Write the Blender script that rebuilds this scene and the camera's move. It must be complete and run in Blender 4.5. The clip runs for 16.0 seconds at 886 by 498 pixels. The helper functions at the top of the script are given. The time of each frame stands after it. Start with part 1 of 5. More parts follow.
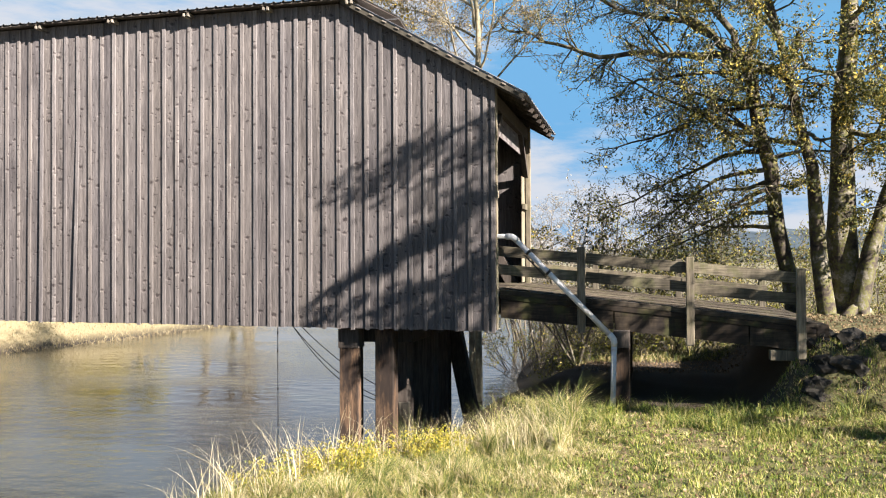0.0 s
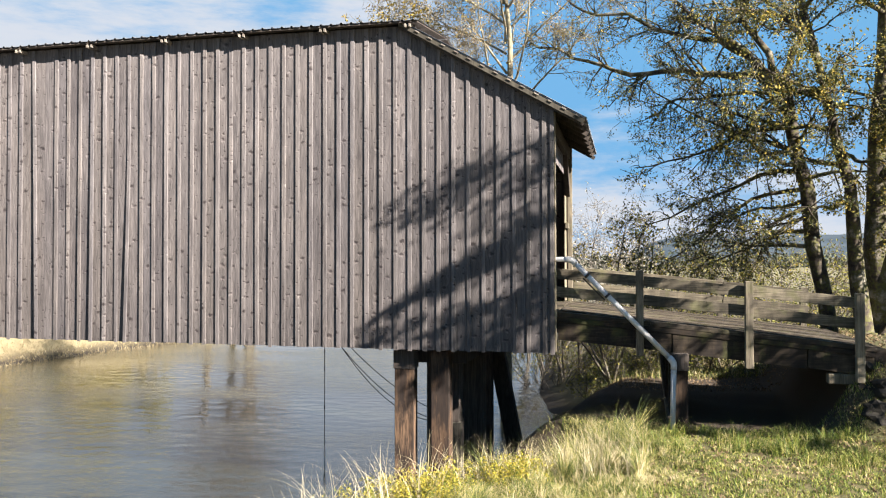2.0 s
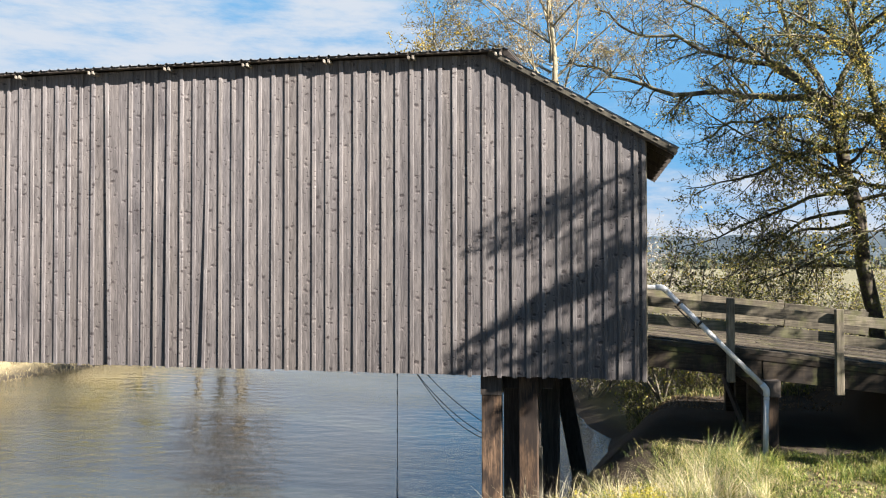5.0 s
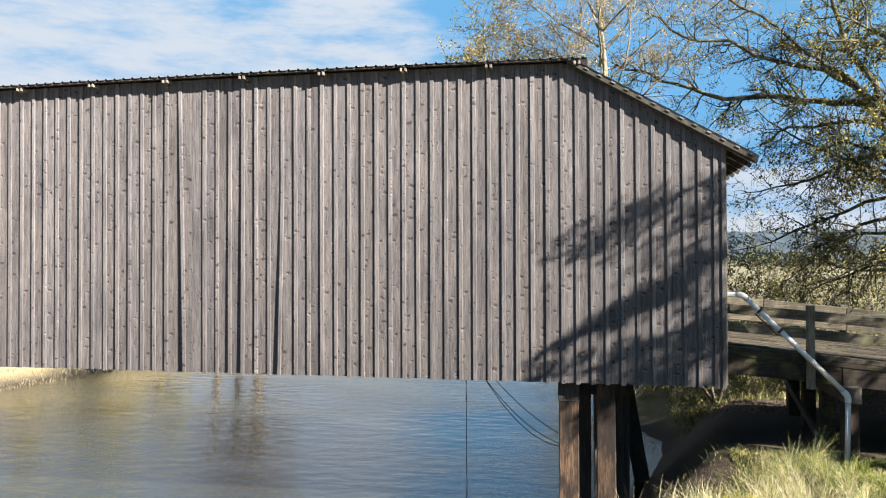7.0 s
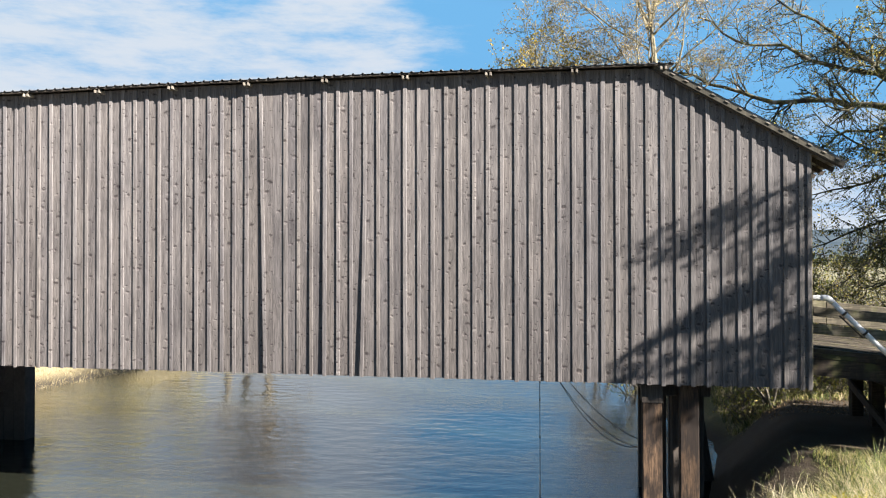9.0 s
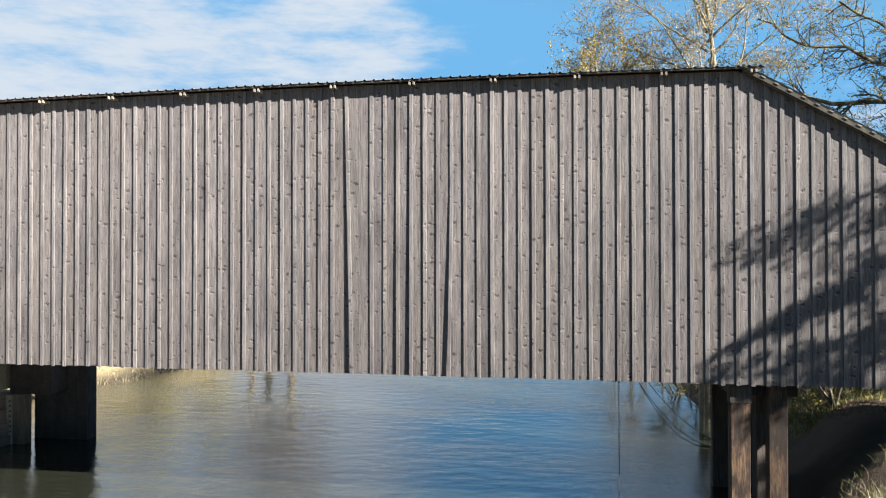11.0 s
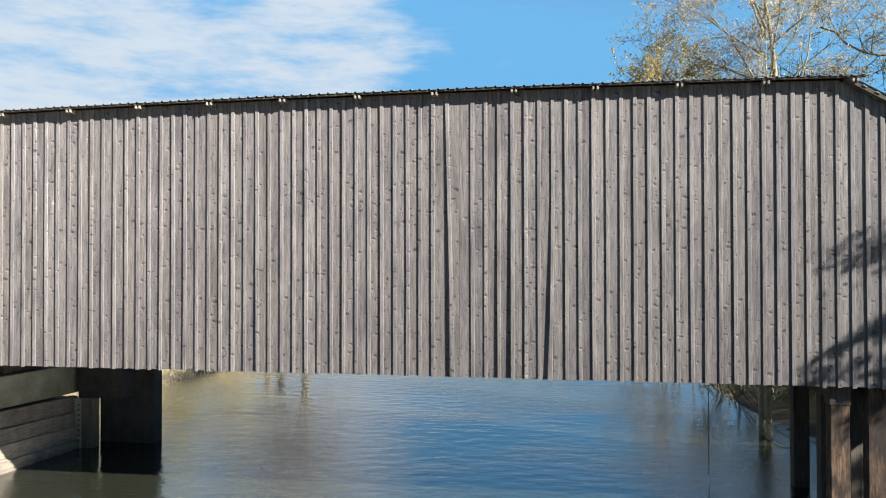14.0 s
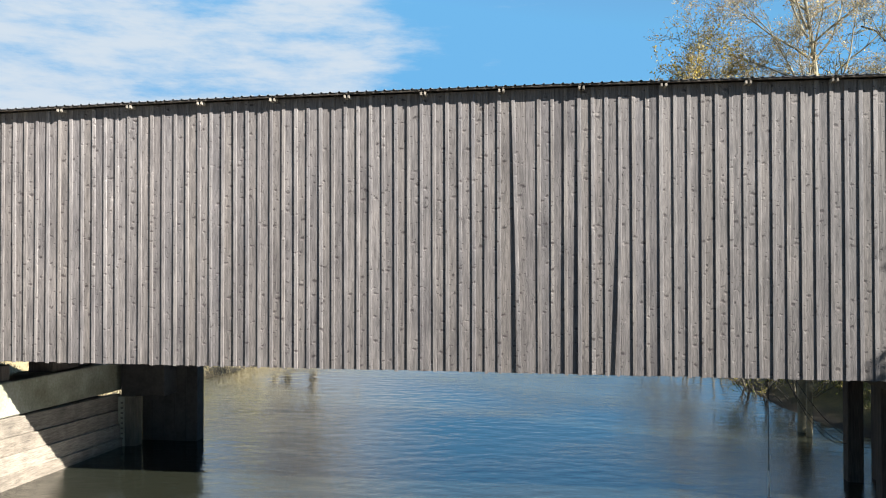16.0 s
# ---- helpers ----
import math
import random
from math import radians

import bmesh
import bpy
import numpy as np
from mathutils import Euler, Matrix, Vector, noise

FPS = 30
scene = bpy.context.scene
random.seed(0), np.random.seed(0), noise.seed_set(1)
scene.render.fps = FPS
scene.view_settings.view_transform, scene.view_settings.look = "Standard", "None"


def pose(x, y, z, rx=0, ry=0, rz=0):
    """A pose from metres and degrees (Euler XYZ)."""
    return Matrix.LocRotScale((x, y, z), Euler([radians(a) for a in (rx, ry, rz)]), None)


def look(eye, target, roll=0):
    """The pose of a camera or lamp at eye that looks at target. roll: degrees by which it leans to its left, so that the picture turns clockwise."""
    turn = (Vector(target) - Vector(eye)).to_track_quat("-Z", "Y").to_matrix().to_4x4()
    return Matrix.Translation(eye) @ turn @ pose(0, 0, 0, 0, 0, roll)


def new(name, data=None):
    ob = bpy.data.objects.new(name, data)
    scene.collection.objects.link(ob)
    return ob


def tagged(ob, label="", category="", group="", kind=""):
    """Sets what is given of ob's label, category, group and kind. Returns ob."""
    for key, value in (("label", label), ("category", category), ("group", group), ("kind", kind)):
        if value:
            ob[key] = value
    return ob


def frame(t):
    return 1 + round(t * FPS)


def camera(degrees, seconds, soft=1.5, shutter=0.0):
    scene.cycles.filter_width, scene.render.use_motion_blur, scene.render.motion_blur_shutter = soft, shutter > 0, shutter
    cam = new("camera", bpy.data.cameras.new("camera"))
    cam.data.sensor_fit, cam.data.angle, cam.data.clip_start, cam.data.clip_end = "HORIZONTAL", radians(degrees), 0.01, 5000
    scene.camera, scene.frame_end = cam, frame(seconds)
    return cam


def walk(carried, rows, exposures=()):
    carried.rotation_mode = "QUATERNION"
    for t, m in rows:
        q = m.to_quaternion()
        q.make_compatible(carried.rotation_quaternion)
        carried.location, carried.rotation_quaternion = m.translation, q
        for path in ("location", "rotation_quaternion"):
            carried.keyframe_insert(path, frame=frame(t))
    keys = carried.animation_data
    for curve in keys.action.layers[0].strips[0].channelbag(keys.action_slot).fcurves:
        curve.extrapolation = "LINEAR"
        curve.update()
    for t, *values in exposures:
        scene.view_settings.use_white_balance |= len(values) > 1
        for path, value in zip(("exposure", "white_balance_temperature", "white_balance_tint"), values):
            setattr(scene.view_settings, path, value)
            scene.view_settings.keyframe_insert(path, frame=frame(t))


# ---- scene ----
cam = camera(56.0, 16.0, soft=1.15)
PATH = [
    (0, (0.927, -0.373, 3.991), (0.463, 1.572, 4.018), -0.3),
    (0.5, (0.633, -0.484, 4.026), (0.174, 1.462, 4.054), -0.2),
    (1, (0.299, -0.591, 4.062), (-0.154, 1.357, 4.095), -0.2),
    (1.5, (-0.085, -0.708, 4.187), (-0.53, 1.241, 4.221), -0.2),
    (2, (-0.521, -0.828, 4.393), (-0.953, 1.124, 4.428), -0.1),
    (2.5, (-1.035, -0.975, 4.612), (-1.448, 0.981, 4.649), -0.0),
    (3, (-1.364, -1.081, 4.795), (-1.769, 0.877, 4.832), -0.1),
    (3.5, (-1.686, -1.177, 4.849), (-2.081, 0.783, 4.888), -0.1),
    (4, (-2.182, -1.251, 4.88), (-2.553, 0.713, 4.918), -0.1),
    (6.5, (-4.358, -1.753, 5.157), (-4.705, 0.216, 5.189), -0.1),
    (7, (-4.803, -1.85, 5.212), (-5.155, 0.119, 5.241), -0.2),
    (7.5, (-5.344, -1.972, 5.27), (-5.691, -0.003, 5.297), -0.1),
    (8, (-5.884, -2.125, 5.309), (-6.223, -0.154, 5.333), -0.1),
    (8.5, (-6.426, -2.255, 5.316), (-6.756, -0.282, 5.34), -0.1),
    (9, (-6.926, -2.374, 5.314), (-7.25, -0.4, 5.339), -0.1),
    (9.5, (-7.408, -2.485, 5.315), (-7.724, -0.51, 5.339), -0.1),
    (10, (-7.951, -2.624, 5.327), (-8.282, -0.652, 5.35), -0.1),
    (12.5, (-10.141, -3.214, 5.423), (-10.458, -1.24, 5.449), -0.1),
    (13, (-10.678, -3.368, 5.448), (-10.982, -1.392, 5.474), -0.1),
    (13.5, (-11.105, -3.473, 5.442), (-11.404, -1.496, 5.471), -0.1),
    (14, (-11.538, -3.568, 5.426), (-11.835, -1.59, 5.455), -0.1),
    (14.5, (-12.082, -3.661, 5.413), (-12.37, -1.682, 5.441), -0.1),
    (15, (-12.648, -3.753, 5.404), (-12.927, -1.773, 5.433), -0.1),
    (15.5, (-13.137, -3.822, 5.38), (-13.411, -1.842, 5.411), -0.1),
    (16, (-13.428, -3.856, 5.351), (-13.697, -1.875, 5.379), -0.1),
]
TONES = ((0, 1.78, 6760, 13), (3, 1.80, 6640, 11.5), (10, 1.81, 6500, 9), (16, 1.77, 6350, 6.5))
walk(cam, [(t, look(eye, target, roll)) for t, eye, target, roll in PATH], TONES)

# ---- world, sun, exposure ----
SUN_AZ, SUN_EL = 62.5, 29.0          # degrees to the right of the wall's normal, and above the ground
world = bpy.data.worlds.new("world")
scene.world = world
world.use_nodes = True
wn, wl = world.node_tree.nodes, world.node_tree.links
wn.clear()
w_out, w_bg = wn.new("ShaderNodeOutputWorld"), wn.new("ShaderNodeBackground")
sky = wn.new("ShaderNodeTexSky")
sky.sky_type, sky.sun_disc = "NISHITA", False
sky.sun_elevation, sky.sun_rotation = radians(SUN_EL), radians(180.0 - SUN_AZ)
sky.air_density, sky.dust_density, sky.ozone_density = 1.0, 0.05, 2.0
w_bg.inputs["Strength"].default_value = 0.03
coord = wn.new("ShaderNodeTexCoord")
stretch = wn.new("ShaderNodeMapping")
stretch.inputs["Scale"].default_value = (2.2, 1.2, 9.0)
stretch.inputs["Rotation"].default_value = (0.0, radians(6), 0.0)
puffs = wn.new("ShaderNodeTexNoise")
puffs.inputs["Scale"].default_value, puffs.inputs["Detail"].default_value, puffs.inputs["Roughness"].default_value = 2.6, 10.0, 0.64
split = wn.new("ShaderNodeSeparateXYZ")
west = wn.new("ShaderNodeMapRange")      # thin cloud lies over the western half of the sky
west.interpolation_type = "SMOOTHSTEP"
west.inputs["From Min"].default_value, west.inputs["From Max"].default_value = -0.08, -0.27
west.inputs["To Min"].default_value, west.inputs["To Max"].default_value = -0.18, 0.13
low = wn.new("ShaderNodeMapRange")       # and haze near the horizon
low.inputs["From Min"].default_value, low.inputs["From Max"].default_value = 0.0, 0.22
low.inputs["To Min"].default_value, low.inputs["To Max"].default_value = 0.42, 0.0
add1, add2, veil = wn.new("ShaderNodeMath"), wn.new("ShaderNodeMath"), wn.new("ShaderNodeMapRange")
veil.interpolation_type = "SMOOTHSTEP"
veil.inputs["From Min"].default_value, veil.inputs["From Max"].default_value = 0.41, 0.74
veil.inputs["To Max"].default_value = 0.84
white = wn.new("ShaderNodeMix")
white.data_type = "RGBA"
white.inputs["B"].default_value = (7.5, 7.8, 8.3, 1)
wl.new(coord.outputs["Generated"], stretch.inputs["Vector"])
wl.new(stretch.outputs["Vector"], puffs.inputs["Vector"])
wl.new(coord.outputs["Generated"], split.inputs["Vector"])
north = wn.new("ShaderNodeMapRange")
north.inputs["From Min"].default_value, north.inputs["From Max"].default_value = 0.0, 0.5
north.inputs["To Min"].default_value, north.inputs["To Max"].default_value = 1.0, 0.0
bank = wn.new("ShaderNodeMath")
wl.new(split.outputs["Y"], north.inputs["Value"])
wl.new(split.outputs["X"], bank.inputs[0])
wl.new(north.outputs["Result"], bank.inputs[1])
wl.new(bank.outputs["Value"], west.inputs["Value"])
wl.new(split.outputs["Z"], low.inputs["Value"])
wl.new(puffs.outputs["Fac"], add1.inputs[0])
wl.new(west.outputs["Result"], add1.inputs[1])
wl.new(add1.outputs["Value"], add2.inputs[0])
wl.new(low.outputs["Result"], add2.inputs[1])
wl.new(add2.outputs["Value"], veil.inputs["Value"])
wl.new(veil.outputs["Result"], white.inputs["Factor"])
clear = wn.new("ShaderNodeMix")
clear.data_type, clear.blend_type = "RGBA", "MULTIPLY"
clear.inputs["Factor"].default_value, clear.inputs["B"].default_value = 1.0, (1.20, 1.66, 1.82, 1)
wl.new(sky.outputs["Color"], clear.inputs["A"])
deep = wn.new("ShaderNodeMix")           # the clear sky stays deep blue, also on the sun's side
deep.data_type, deep.blend_type = "RGBA", "DARKEN"
deep.inputs["Factor"].default_value, deep.inputs["B"].default_value = 1.0, (1.75, 4.7, 8.2, 1)
wl.new(clear.outputs["Result"], deep.inputs["A"])
wl.new(deep.outputs["Result"], white.inputs["A"])
wl.new(white.outputs["Result"], w_bg.inputs["Color"])
wl.new(w_bg.outputs["Background"], w_out.inputs["Surface"])

sun = new("sun", bpy.data.lights.new("sun", "SUN"))
sun.data.energy, sun.data.angle, sun.data.color = 8.3, radians(0.55), (1.0, 0.955, 0.885)
sun_way = Vector((math.sin(radians(SUN_AZ)) * math.cos(radians(SUN_EL)), -math.cos(radians(SUN_AZ)) * math.cos(radians(SUN_EL)), math.sin(radians(SUN_EL))))
sun.matrix_world = look(sun_way * 60, (0, 0, 0))


# ---- materials ----
def material(name):
    m = bpy.data.materials.new(name)
    m.use_nodes = True
    nodes, links = m.node_tree.nodes, m.node_tree.links
    return m, nodes, links, nodes["Principled BSDF"]


def ramp_node(nodes, stops):
    r = nodes.new("ShaderNodeValToRGB")
    while len(r.color_ramp.elements) < len(stops):
        r.color_ramp.elements.new(0.5)
    for e, (p, c) in zip(r.color_ramp.elements, stops):
        e.position, e.color = p, (*c, 1)
    return r


def noise_node(nodes, links, vector, scale, detail=4.0, rough=0.55):
    n = nodes.new("ShaderNodeTexNoise")
    n.inputs["Scale"].default_value, n.inputs["Detail"].default_value, n.inputs["Roughness"].default_value = scale, detail, rough
    links.new(vector, n.inputs["Vector"])
    return n


def mapped(nodes, links, scale, source="Object", shift=True, tilt=0.0):
    """Coordinates stretched by scale; shift moves each object to its own stretch of the pattern."""
    c = nodes.new("ShaderNodeTexCoord")
    out = c.outputs[source]
    if shift:
        info, mul, plus = nodes.new("ShaderNodeObjectInfo"), nodes.new("ShaderNodeVectorMath"), nodes.new("ShaderNodeVectorMath")
        mul.operation = "SCALE"
        mul.inputs[0].default_value = (37.0, 91.0, 53.0)
        links.new(info.outputs["Random"], mul.inputs["Scale"])
        links.new(out, plus.inputs[0])
        links.new(mul.outputs["Vector"], plus.inputs[1])
        out = plus.outputs["Vector"]
    m = nodes.new("ShaderNodeMapping")
    m.inputs["Scale"].default_value = scale
    m.inputs["Rotation"].default_value = (0.0, tilt, 0.0)
    links.new(out, m.inputs["Vector"])
    return m.outputs["Vector"]


def mix_node(nodes, links, kind, factor, a, b):
    m = nodes.new("ShaderNodeMix")
    m.data_type, m.blend_type = "RGBA", kind
    for key, v in (("Factor", factor), ("A", a), ("B", b)):
        if isinstance(v, bpy.types.NodeSocket):
            links.new(v, m.inputs[key])
        else:
            m.inputs[key].default_value = v
    return m.outputs["Result"]


def bump_node(nodes, links, height, bsdf, strength, distance):
    b = nodes.new("ShaderNodeBump")
    b.inputs["Strength"].default_value, b.inputs["Distance"].default_value = strength, distance
    links.new(height, b.inputs["Height"])
    links.new(b.outputs["Normal"], bsdf.inputs["Normal"])


def wood(name, dark, light, axis="z", rough=0.8, spread=0.25, moss=0.0, stain=0.0):
    """Weathered timber: grain along an axis, blotches, and its own tone for each piece."""
    m, nodes, links, bsdf = material(name)
    long = {"x": (0.9, 14, 14), "y": (14, 0.9, 14), "z": (14, 14, 0.9)}[axis]
    v1 = mapped(nodes, links, long)
    grain = noise_node(nodes, links, v1, 3.2, 6.0, 0.62)
    blot = noise_node(nodes, links, mapped(nodes, links, (1.3, 1.3, 0.5)), 1.4, 3.0)
    tone = ramp_node(nodes, [(0.30, dark), (0.52, tuple((a + b) / 2 for a, b in zip(dark, light))), (0.74, light)])
    links.new(grain.outputs["Fac"], tone.inputs["Fac"])
    blots = ramp_node(nodes, [(0.3, (0.72, 0.71, 0.72)), (0.7, (1.12, 1.10, 1.08))])
    links.new(blot.outputs["Fac"], blots.inputs["Fac"])
    colour = mix_node(nodes, links, "MULTIPLY", 1.0, tone.outputs["Color"], blots.outputs["Color"])
    info = nodes.new("ShaderNodeObjectInfo")
    own = ramp_node(nodes, [(0.0, (1 - spread, 1 - spread, 1 - spread)), (0.5, (1.0, 0.98, 0.96)), (1.0, (1 + spread, 1 + spread * 0.97, 1 + spread * 0.93))])
    links.new(info.outputs["Random"], own.inputs["Fac"])
    colour = mix_node(nodes, links, "MULTIPLY", 1.0, colour, own.outputs["Color"])
    streaks = noise_node(nodes, links, mapped(nodes, links, tuple(v * 0.45 for v in long)), 2.0, 3.0, 0.7)
    runs = ramp_node(nodes, [(0.36, (0.62, 0.60, 0.60)), (0.5, (1.0, 1.0, 1.0)), (0.66, (1.22, 1.20, 1.18))])
    links.new(streaks.outputs["Fac"], runs.inputs["Fac"])
    colour = mix_node(nodes, links, "MULTIPLY", 0.6, colour, runs.outputs["Color"])
    if stain:
        soaked = noise_node(nodes, links, mapped(nodes, links, (3.0, 3.0, 0.9)), 1.6, 6.0, 0.65)
        dark_cut = ramp_node(nodes, [(0.41, (0, 0, 0)), (0.56, (stain, stain, stain))])
        links.new(soaked.outputs["Fac"], dark_cut.inputs["Fac"])
        colour = mix_node(nodes, links, "MIX", dark_cut.outputs["Color"], colour, (0.014, 0.011, 0.010, 1))
    if moss:
        patch = noise_node(nodes, links, mapped(nodes, links, (1, 1, 1)), 2.6, 5.0)
        cut = ramp_node(nodes, [(0.52, (0, 0, 0)), (0.66, (moss, moss, moss))])
        links.new(patch.outputs["Fac"], cut.inputs["Fac"])
        colour = mix_node(nodes, links, "MIX", cut.outputs["Color"], colour, (0.10, 0.11, 0.03, 1))
    links.new(colour, bsdf.inputs["Base Color"])
    bsdf.inputs["Roughness"].default_value = rough
    bsdf.inputs["Specular IOR Level"].default_value = 0.15
    bsdf.inputs["Diffuse Roughness"].default_value = 1.0
    bump_node(nodes, links, grain.outputs["Fac"], bsdf, 0.5, 0.006)
    return m


def siding_wood(name, dark, light, knots, spread):
    """Weathered sawn fir: grain that bends round the knots, dark knots with pale torn rims, silvery and brown boards."""
    m, nodes, links, bsdf = material(name)
    place = mapped(nodes, links, (1, 1, 1))
    flat, pair = nodes.new("ShaderNodeSeparateXYZ"), nodes.new("ShaderNodeCombineXYZ")
    links.new(place, flat.inputs["Vector"])
    links.new(flat.outputs["X"], pair.inputs["X"])
    links.new(flat.outputs["Z"], pair.inputs["Y"])

    def knot_field(scale, shift, core, seen):
        """Knots scattered over the boards: distance from the nearest, its darkening, and whether it shows."""
        at, warp = nodes.new("ShaderNodeMapping"), noise_node(nodes, links, pair.outputs["Vector"], 9.0, 3.0)
        at.inputs["Scale"].default_value, at.inputs["Location"].default_value = scale, shift
        off, moved, cells = nodes.new("ShaderNodeVectorMath"), nodes.new("ShaderNodeVectorMath"), nodes.new("ShaderNodeTexVoronoi")
        off.operation, off.inputs["Scale"].default_value = "SCALE", 0.5
        cells.voronoi_dimensions = "2D"
        cells.inputs["Scale"].default_value = 1.0
        links.new(pair.outputs["Vector"], at.inputs["Vector"])
        links.new(warp.outputs["Color"], off.inputs[0])
        links.new(at.outputs["Vector"], moved.inputs[0])
        links.new(off.outputs["Vector"], moved.inputs[1])
        links.new(moved.outputs["Vector"], cells.inputs["Vector"])
        own = nodes.new("ShaderNodeSeparateColor")
        links.new(cells.outputs["Color"], own.inputs["Color"])
        size, rel, shows = nodes.new("ShaderNodeMapRange"), nodes.new("ShaderNodeMath"), nodes.new("ShaderNodeMath")
        size.inputs["To Min"].default_value, size.inputs["To Max"].default_value = core * 0.45, core * 1.4
        rel.operation, shows.operation, shows.inputs[1].default_value = "DIVIDE", "LESS_THAN", seen
        links.new(own.outputs["Green"], size.inputs["Value"])
        links.new(cells.outputs["Distance"], rel.inputs[0])
        links.new(size.outputs["Result"], rel.inputs[1])
        links.new(own.outputs["Red"], shows.inputs[0])
        return rel.outputs["Value"], shows.outputs["Value"], own.outputs["Blue"], moved.outputs["Vector"], size.outputs["Result"]

    big = knot_field((2.6, 4.2, 1.0), (0.0, 0.0, 0.0), 0.165, knots)
    small = knot_field((5.0, 8.0, 1.0), (5.3, 2.7, 0.0), 0.14, knots * 0.75)
    # grain pushed aside by the big knots
    push, shove, bent = nodes.new("ShaderNodeMapRange"), nodes.new("ShaderNodeVectorMath"), nodes.new("ShaderNodeVectorMath")
    push.interpolation_type = "SMOOTHSTEP"
    push.inputs["From Min"].default_value, push.inputs["From Max"].default_value, push.inputs["To Min"].default_value, push.inputs["To Max"].default_value = 0.0, 3.0, 0.05, 0.0
    links.new(big[0], push.inputs["Value"])
    shove.operation, shove.inputs[0].default_value = "SCALE", (1.0, 0.0, 0.3)
    links.new(push.outputs["Result"], shove.inputs["Scale"])
    links.new(place, bent.inputs[0])
    links.new(shove.outputs["Vector"], bent.inputs[1])
    long = nodes.new("ShaderNodeMapping")
    long.inputs["Scale"].default_value = (18, 18, 0.8)
    links.new(bent.outputs["Vector"], long.inputs["Vector"])
    grain = noise_node(nodes, links, long.outputs["Vector"], 3.0, 6.0, 0.66)
    tone = ramp_node(nodes, [(0.30, dark), (0.52, tuple((a + b) / 2 for a, b in zip(dark, light))), (0.74, light)])
    links.new(grain.outputs["Fac"], tone.inputs["Fac"])
    colour = tone.outputs["Color"]
    wide = noise_node(nodes, links, mapped(nodes, links, (1.6, 1.6, 0.42)), 1.5, 4.0)
    blots = ramp_node(nodes, [(0.30, (0.70, 0.69, 0.70)), (0.5, (1.0, 0.99, 0.98)), (0.70, (1.20, 1.17, 1.13))])
    links.new(wide.outputs["Fac"], blots.inputs["Fac"])
    colour = mix_node(nodes, links, "MULTIPLY", 1.0, colour, blots.outputs["Color"])
    info = nodes.new("ShaderNodeObjectInfo")
    own = ramp_node(nodes, [(0.0, (1 - spread, 1 - spread, 1 - spread * 0.9)), (0.3, (1.02, 1.0, 0.96)), (0.55, (0.95, 0.96, 0.985)), (0.8, (1.06, 1.05, 1.03)), (1.0, (1 + spread, 1 + spread, 1 + spread))])
    links.new(info.outputs["Random"], own.inputs["Fac"])
    colour = mix_node(nodes, links, "MULTIPLY", 1.0, colour, own.outputs["Color"])
    runs_at = noise_node(nodes, links, mapped(nodes, links, (9, 9, 0.35)), 2.2, 4.0, 0.7)
    runs = ramp_node(nodes, [(0.34, (0.60, 0.58, 0.58)), (0.5, (1.0, 1.0, 1.0)), (0.68, (1.26, 1.25, 1.23))])
    links.new(runs_at.outputs["Fac"], runs.inputs["Fac"])
    colour = mix_node(nodes, links, "MULTIPLY", 0.7, colour, runs.outputs["Color"])
    # boards are paler towards the top, duller below, changing along a ragged line
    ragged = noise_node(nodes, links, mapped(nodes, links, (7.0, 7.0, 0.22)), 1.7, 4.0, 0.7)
    reach, paleness = nodes.new("ShaderNodeMath"), nodes.new("ShaderNodeMapRange")
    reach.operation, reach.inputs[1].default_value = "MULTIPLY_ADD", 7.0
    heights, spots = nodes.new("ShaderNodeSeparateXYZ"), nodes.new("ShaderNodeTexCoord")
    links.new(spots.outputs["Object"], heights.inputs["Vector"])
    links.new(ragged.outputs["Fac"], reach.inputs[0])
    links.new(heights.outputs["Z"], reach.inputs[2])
    paleness.inputs["From Min"].default_value, paleness.inputs["From Max"].default_value = 3.4, 10.6
    paleness.inputs["To Min"].default_value, paleness.inputs["To Max"].default_value = 0.0, 1.0
    links.new(reach.outputs["Value"], paleness.inputs["Value"])
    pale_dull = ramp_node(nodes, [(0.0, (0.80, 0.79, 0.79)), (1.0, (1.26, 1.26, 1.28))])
    links.new(paleness.outputs["Result"], pale_dull.inputs["Fac"])
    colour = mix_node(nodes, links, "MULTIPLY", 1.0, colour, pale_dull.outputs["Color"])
    for field, pale in ((big, 1.75), (small, 1.55)):
        rel, shows, tint, moved, size = field
        spot = ramp_node(nodes, [(0.0, (0.26, 0.25, 0.26)), (0.40, (0.34, 0.32, 0.32)), (0.68, (0.74, 0.72, 0.72)), (1.0, (1, 1, 1))])
        links.new(rel, spot.inputs["Fac"])
        colour = mix_node(nodes, links, "MULTIPLY", shows, colour, spot.outputs["Color"])
        # the pale torn fibre beside a knot
        beside, chips, rel2, few, both = nodes.new("ShaderNodeVectorMath"), nodes.new("ShaderNodeTexVoronoi"), nodes.new("ShaderNodeMath"), nodes.new("ShaderNodeMath"), nodes.new("ShaderNodeMath")
        chips.voronoi_dimensions = "2D"
        chips.inputs["Scale"].default_value = 1.0
        beside.inputs[1].default_value = (0.07, 0.13, 0.0)
        rel2.operation, few.operation, few.inputs[1].default_value, both.operation = "DIVIDE", "LESS_THAN", 0.8, "MULTIPLY"
        links.new(moved, beside.inputs[0])
        links.new(beside.outputs["Vector"], chips.inputs["Vector"])
        links.new(chips.outputs["Distance"], rel2.inputs[0])
        links.new(size, rel2.inputs[1])
        links.new(tint, few.inputs[0])
        links.new(few.outputs["Value"], both.inputs[0])
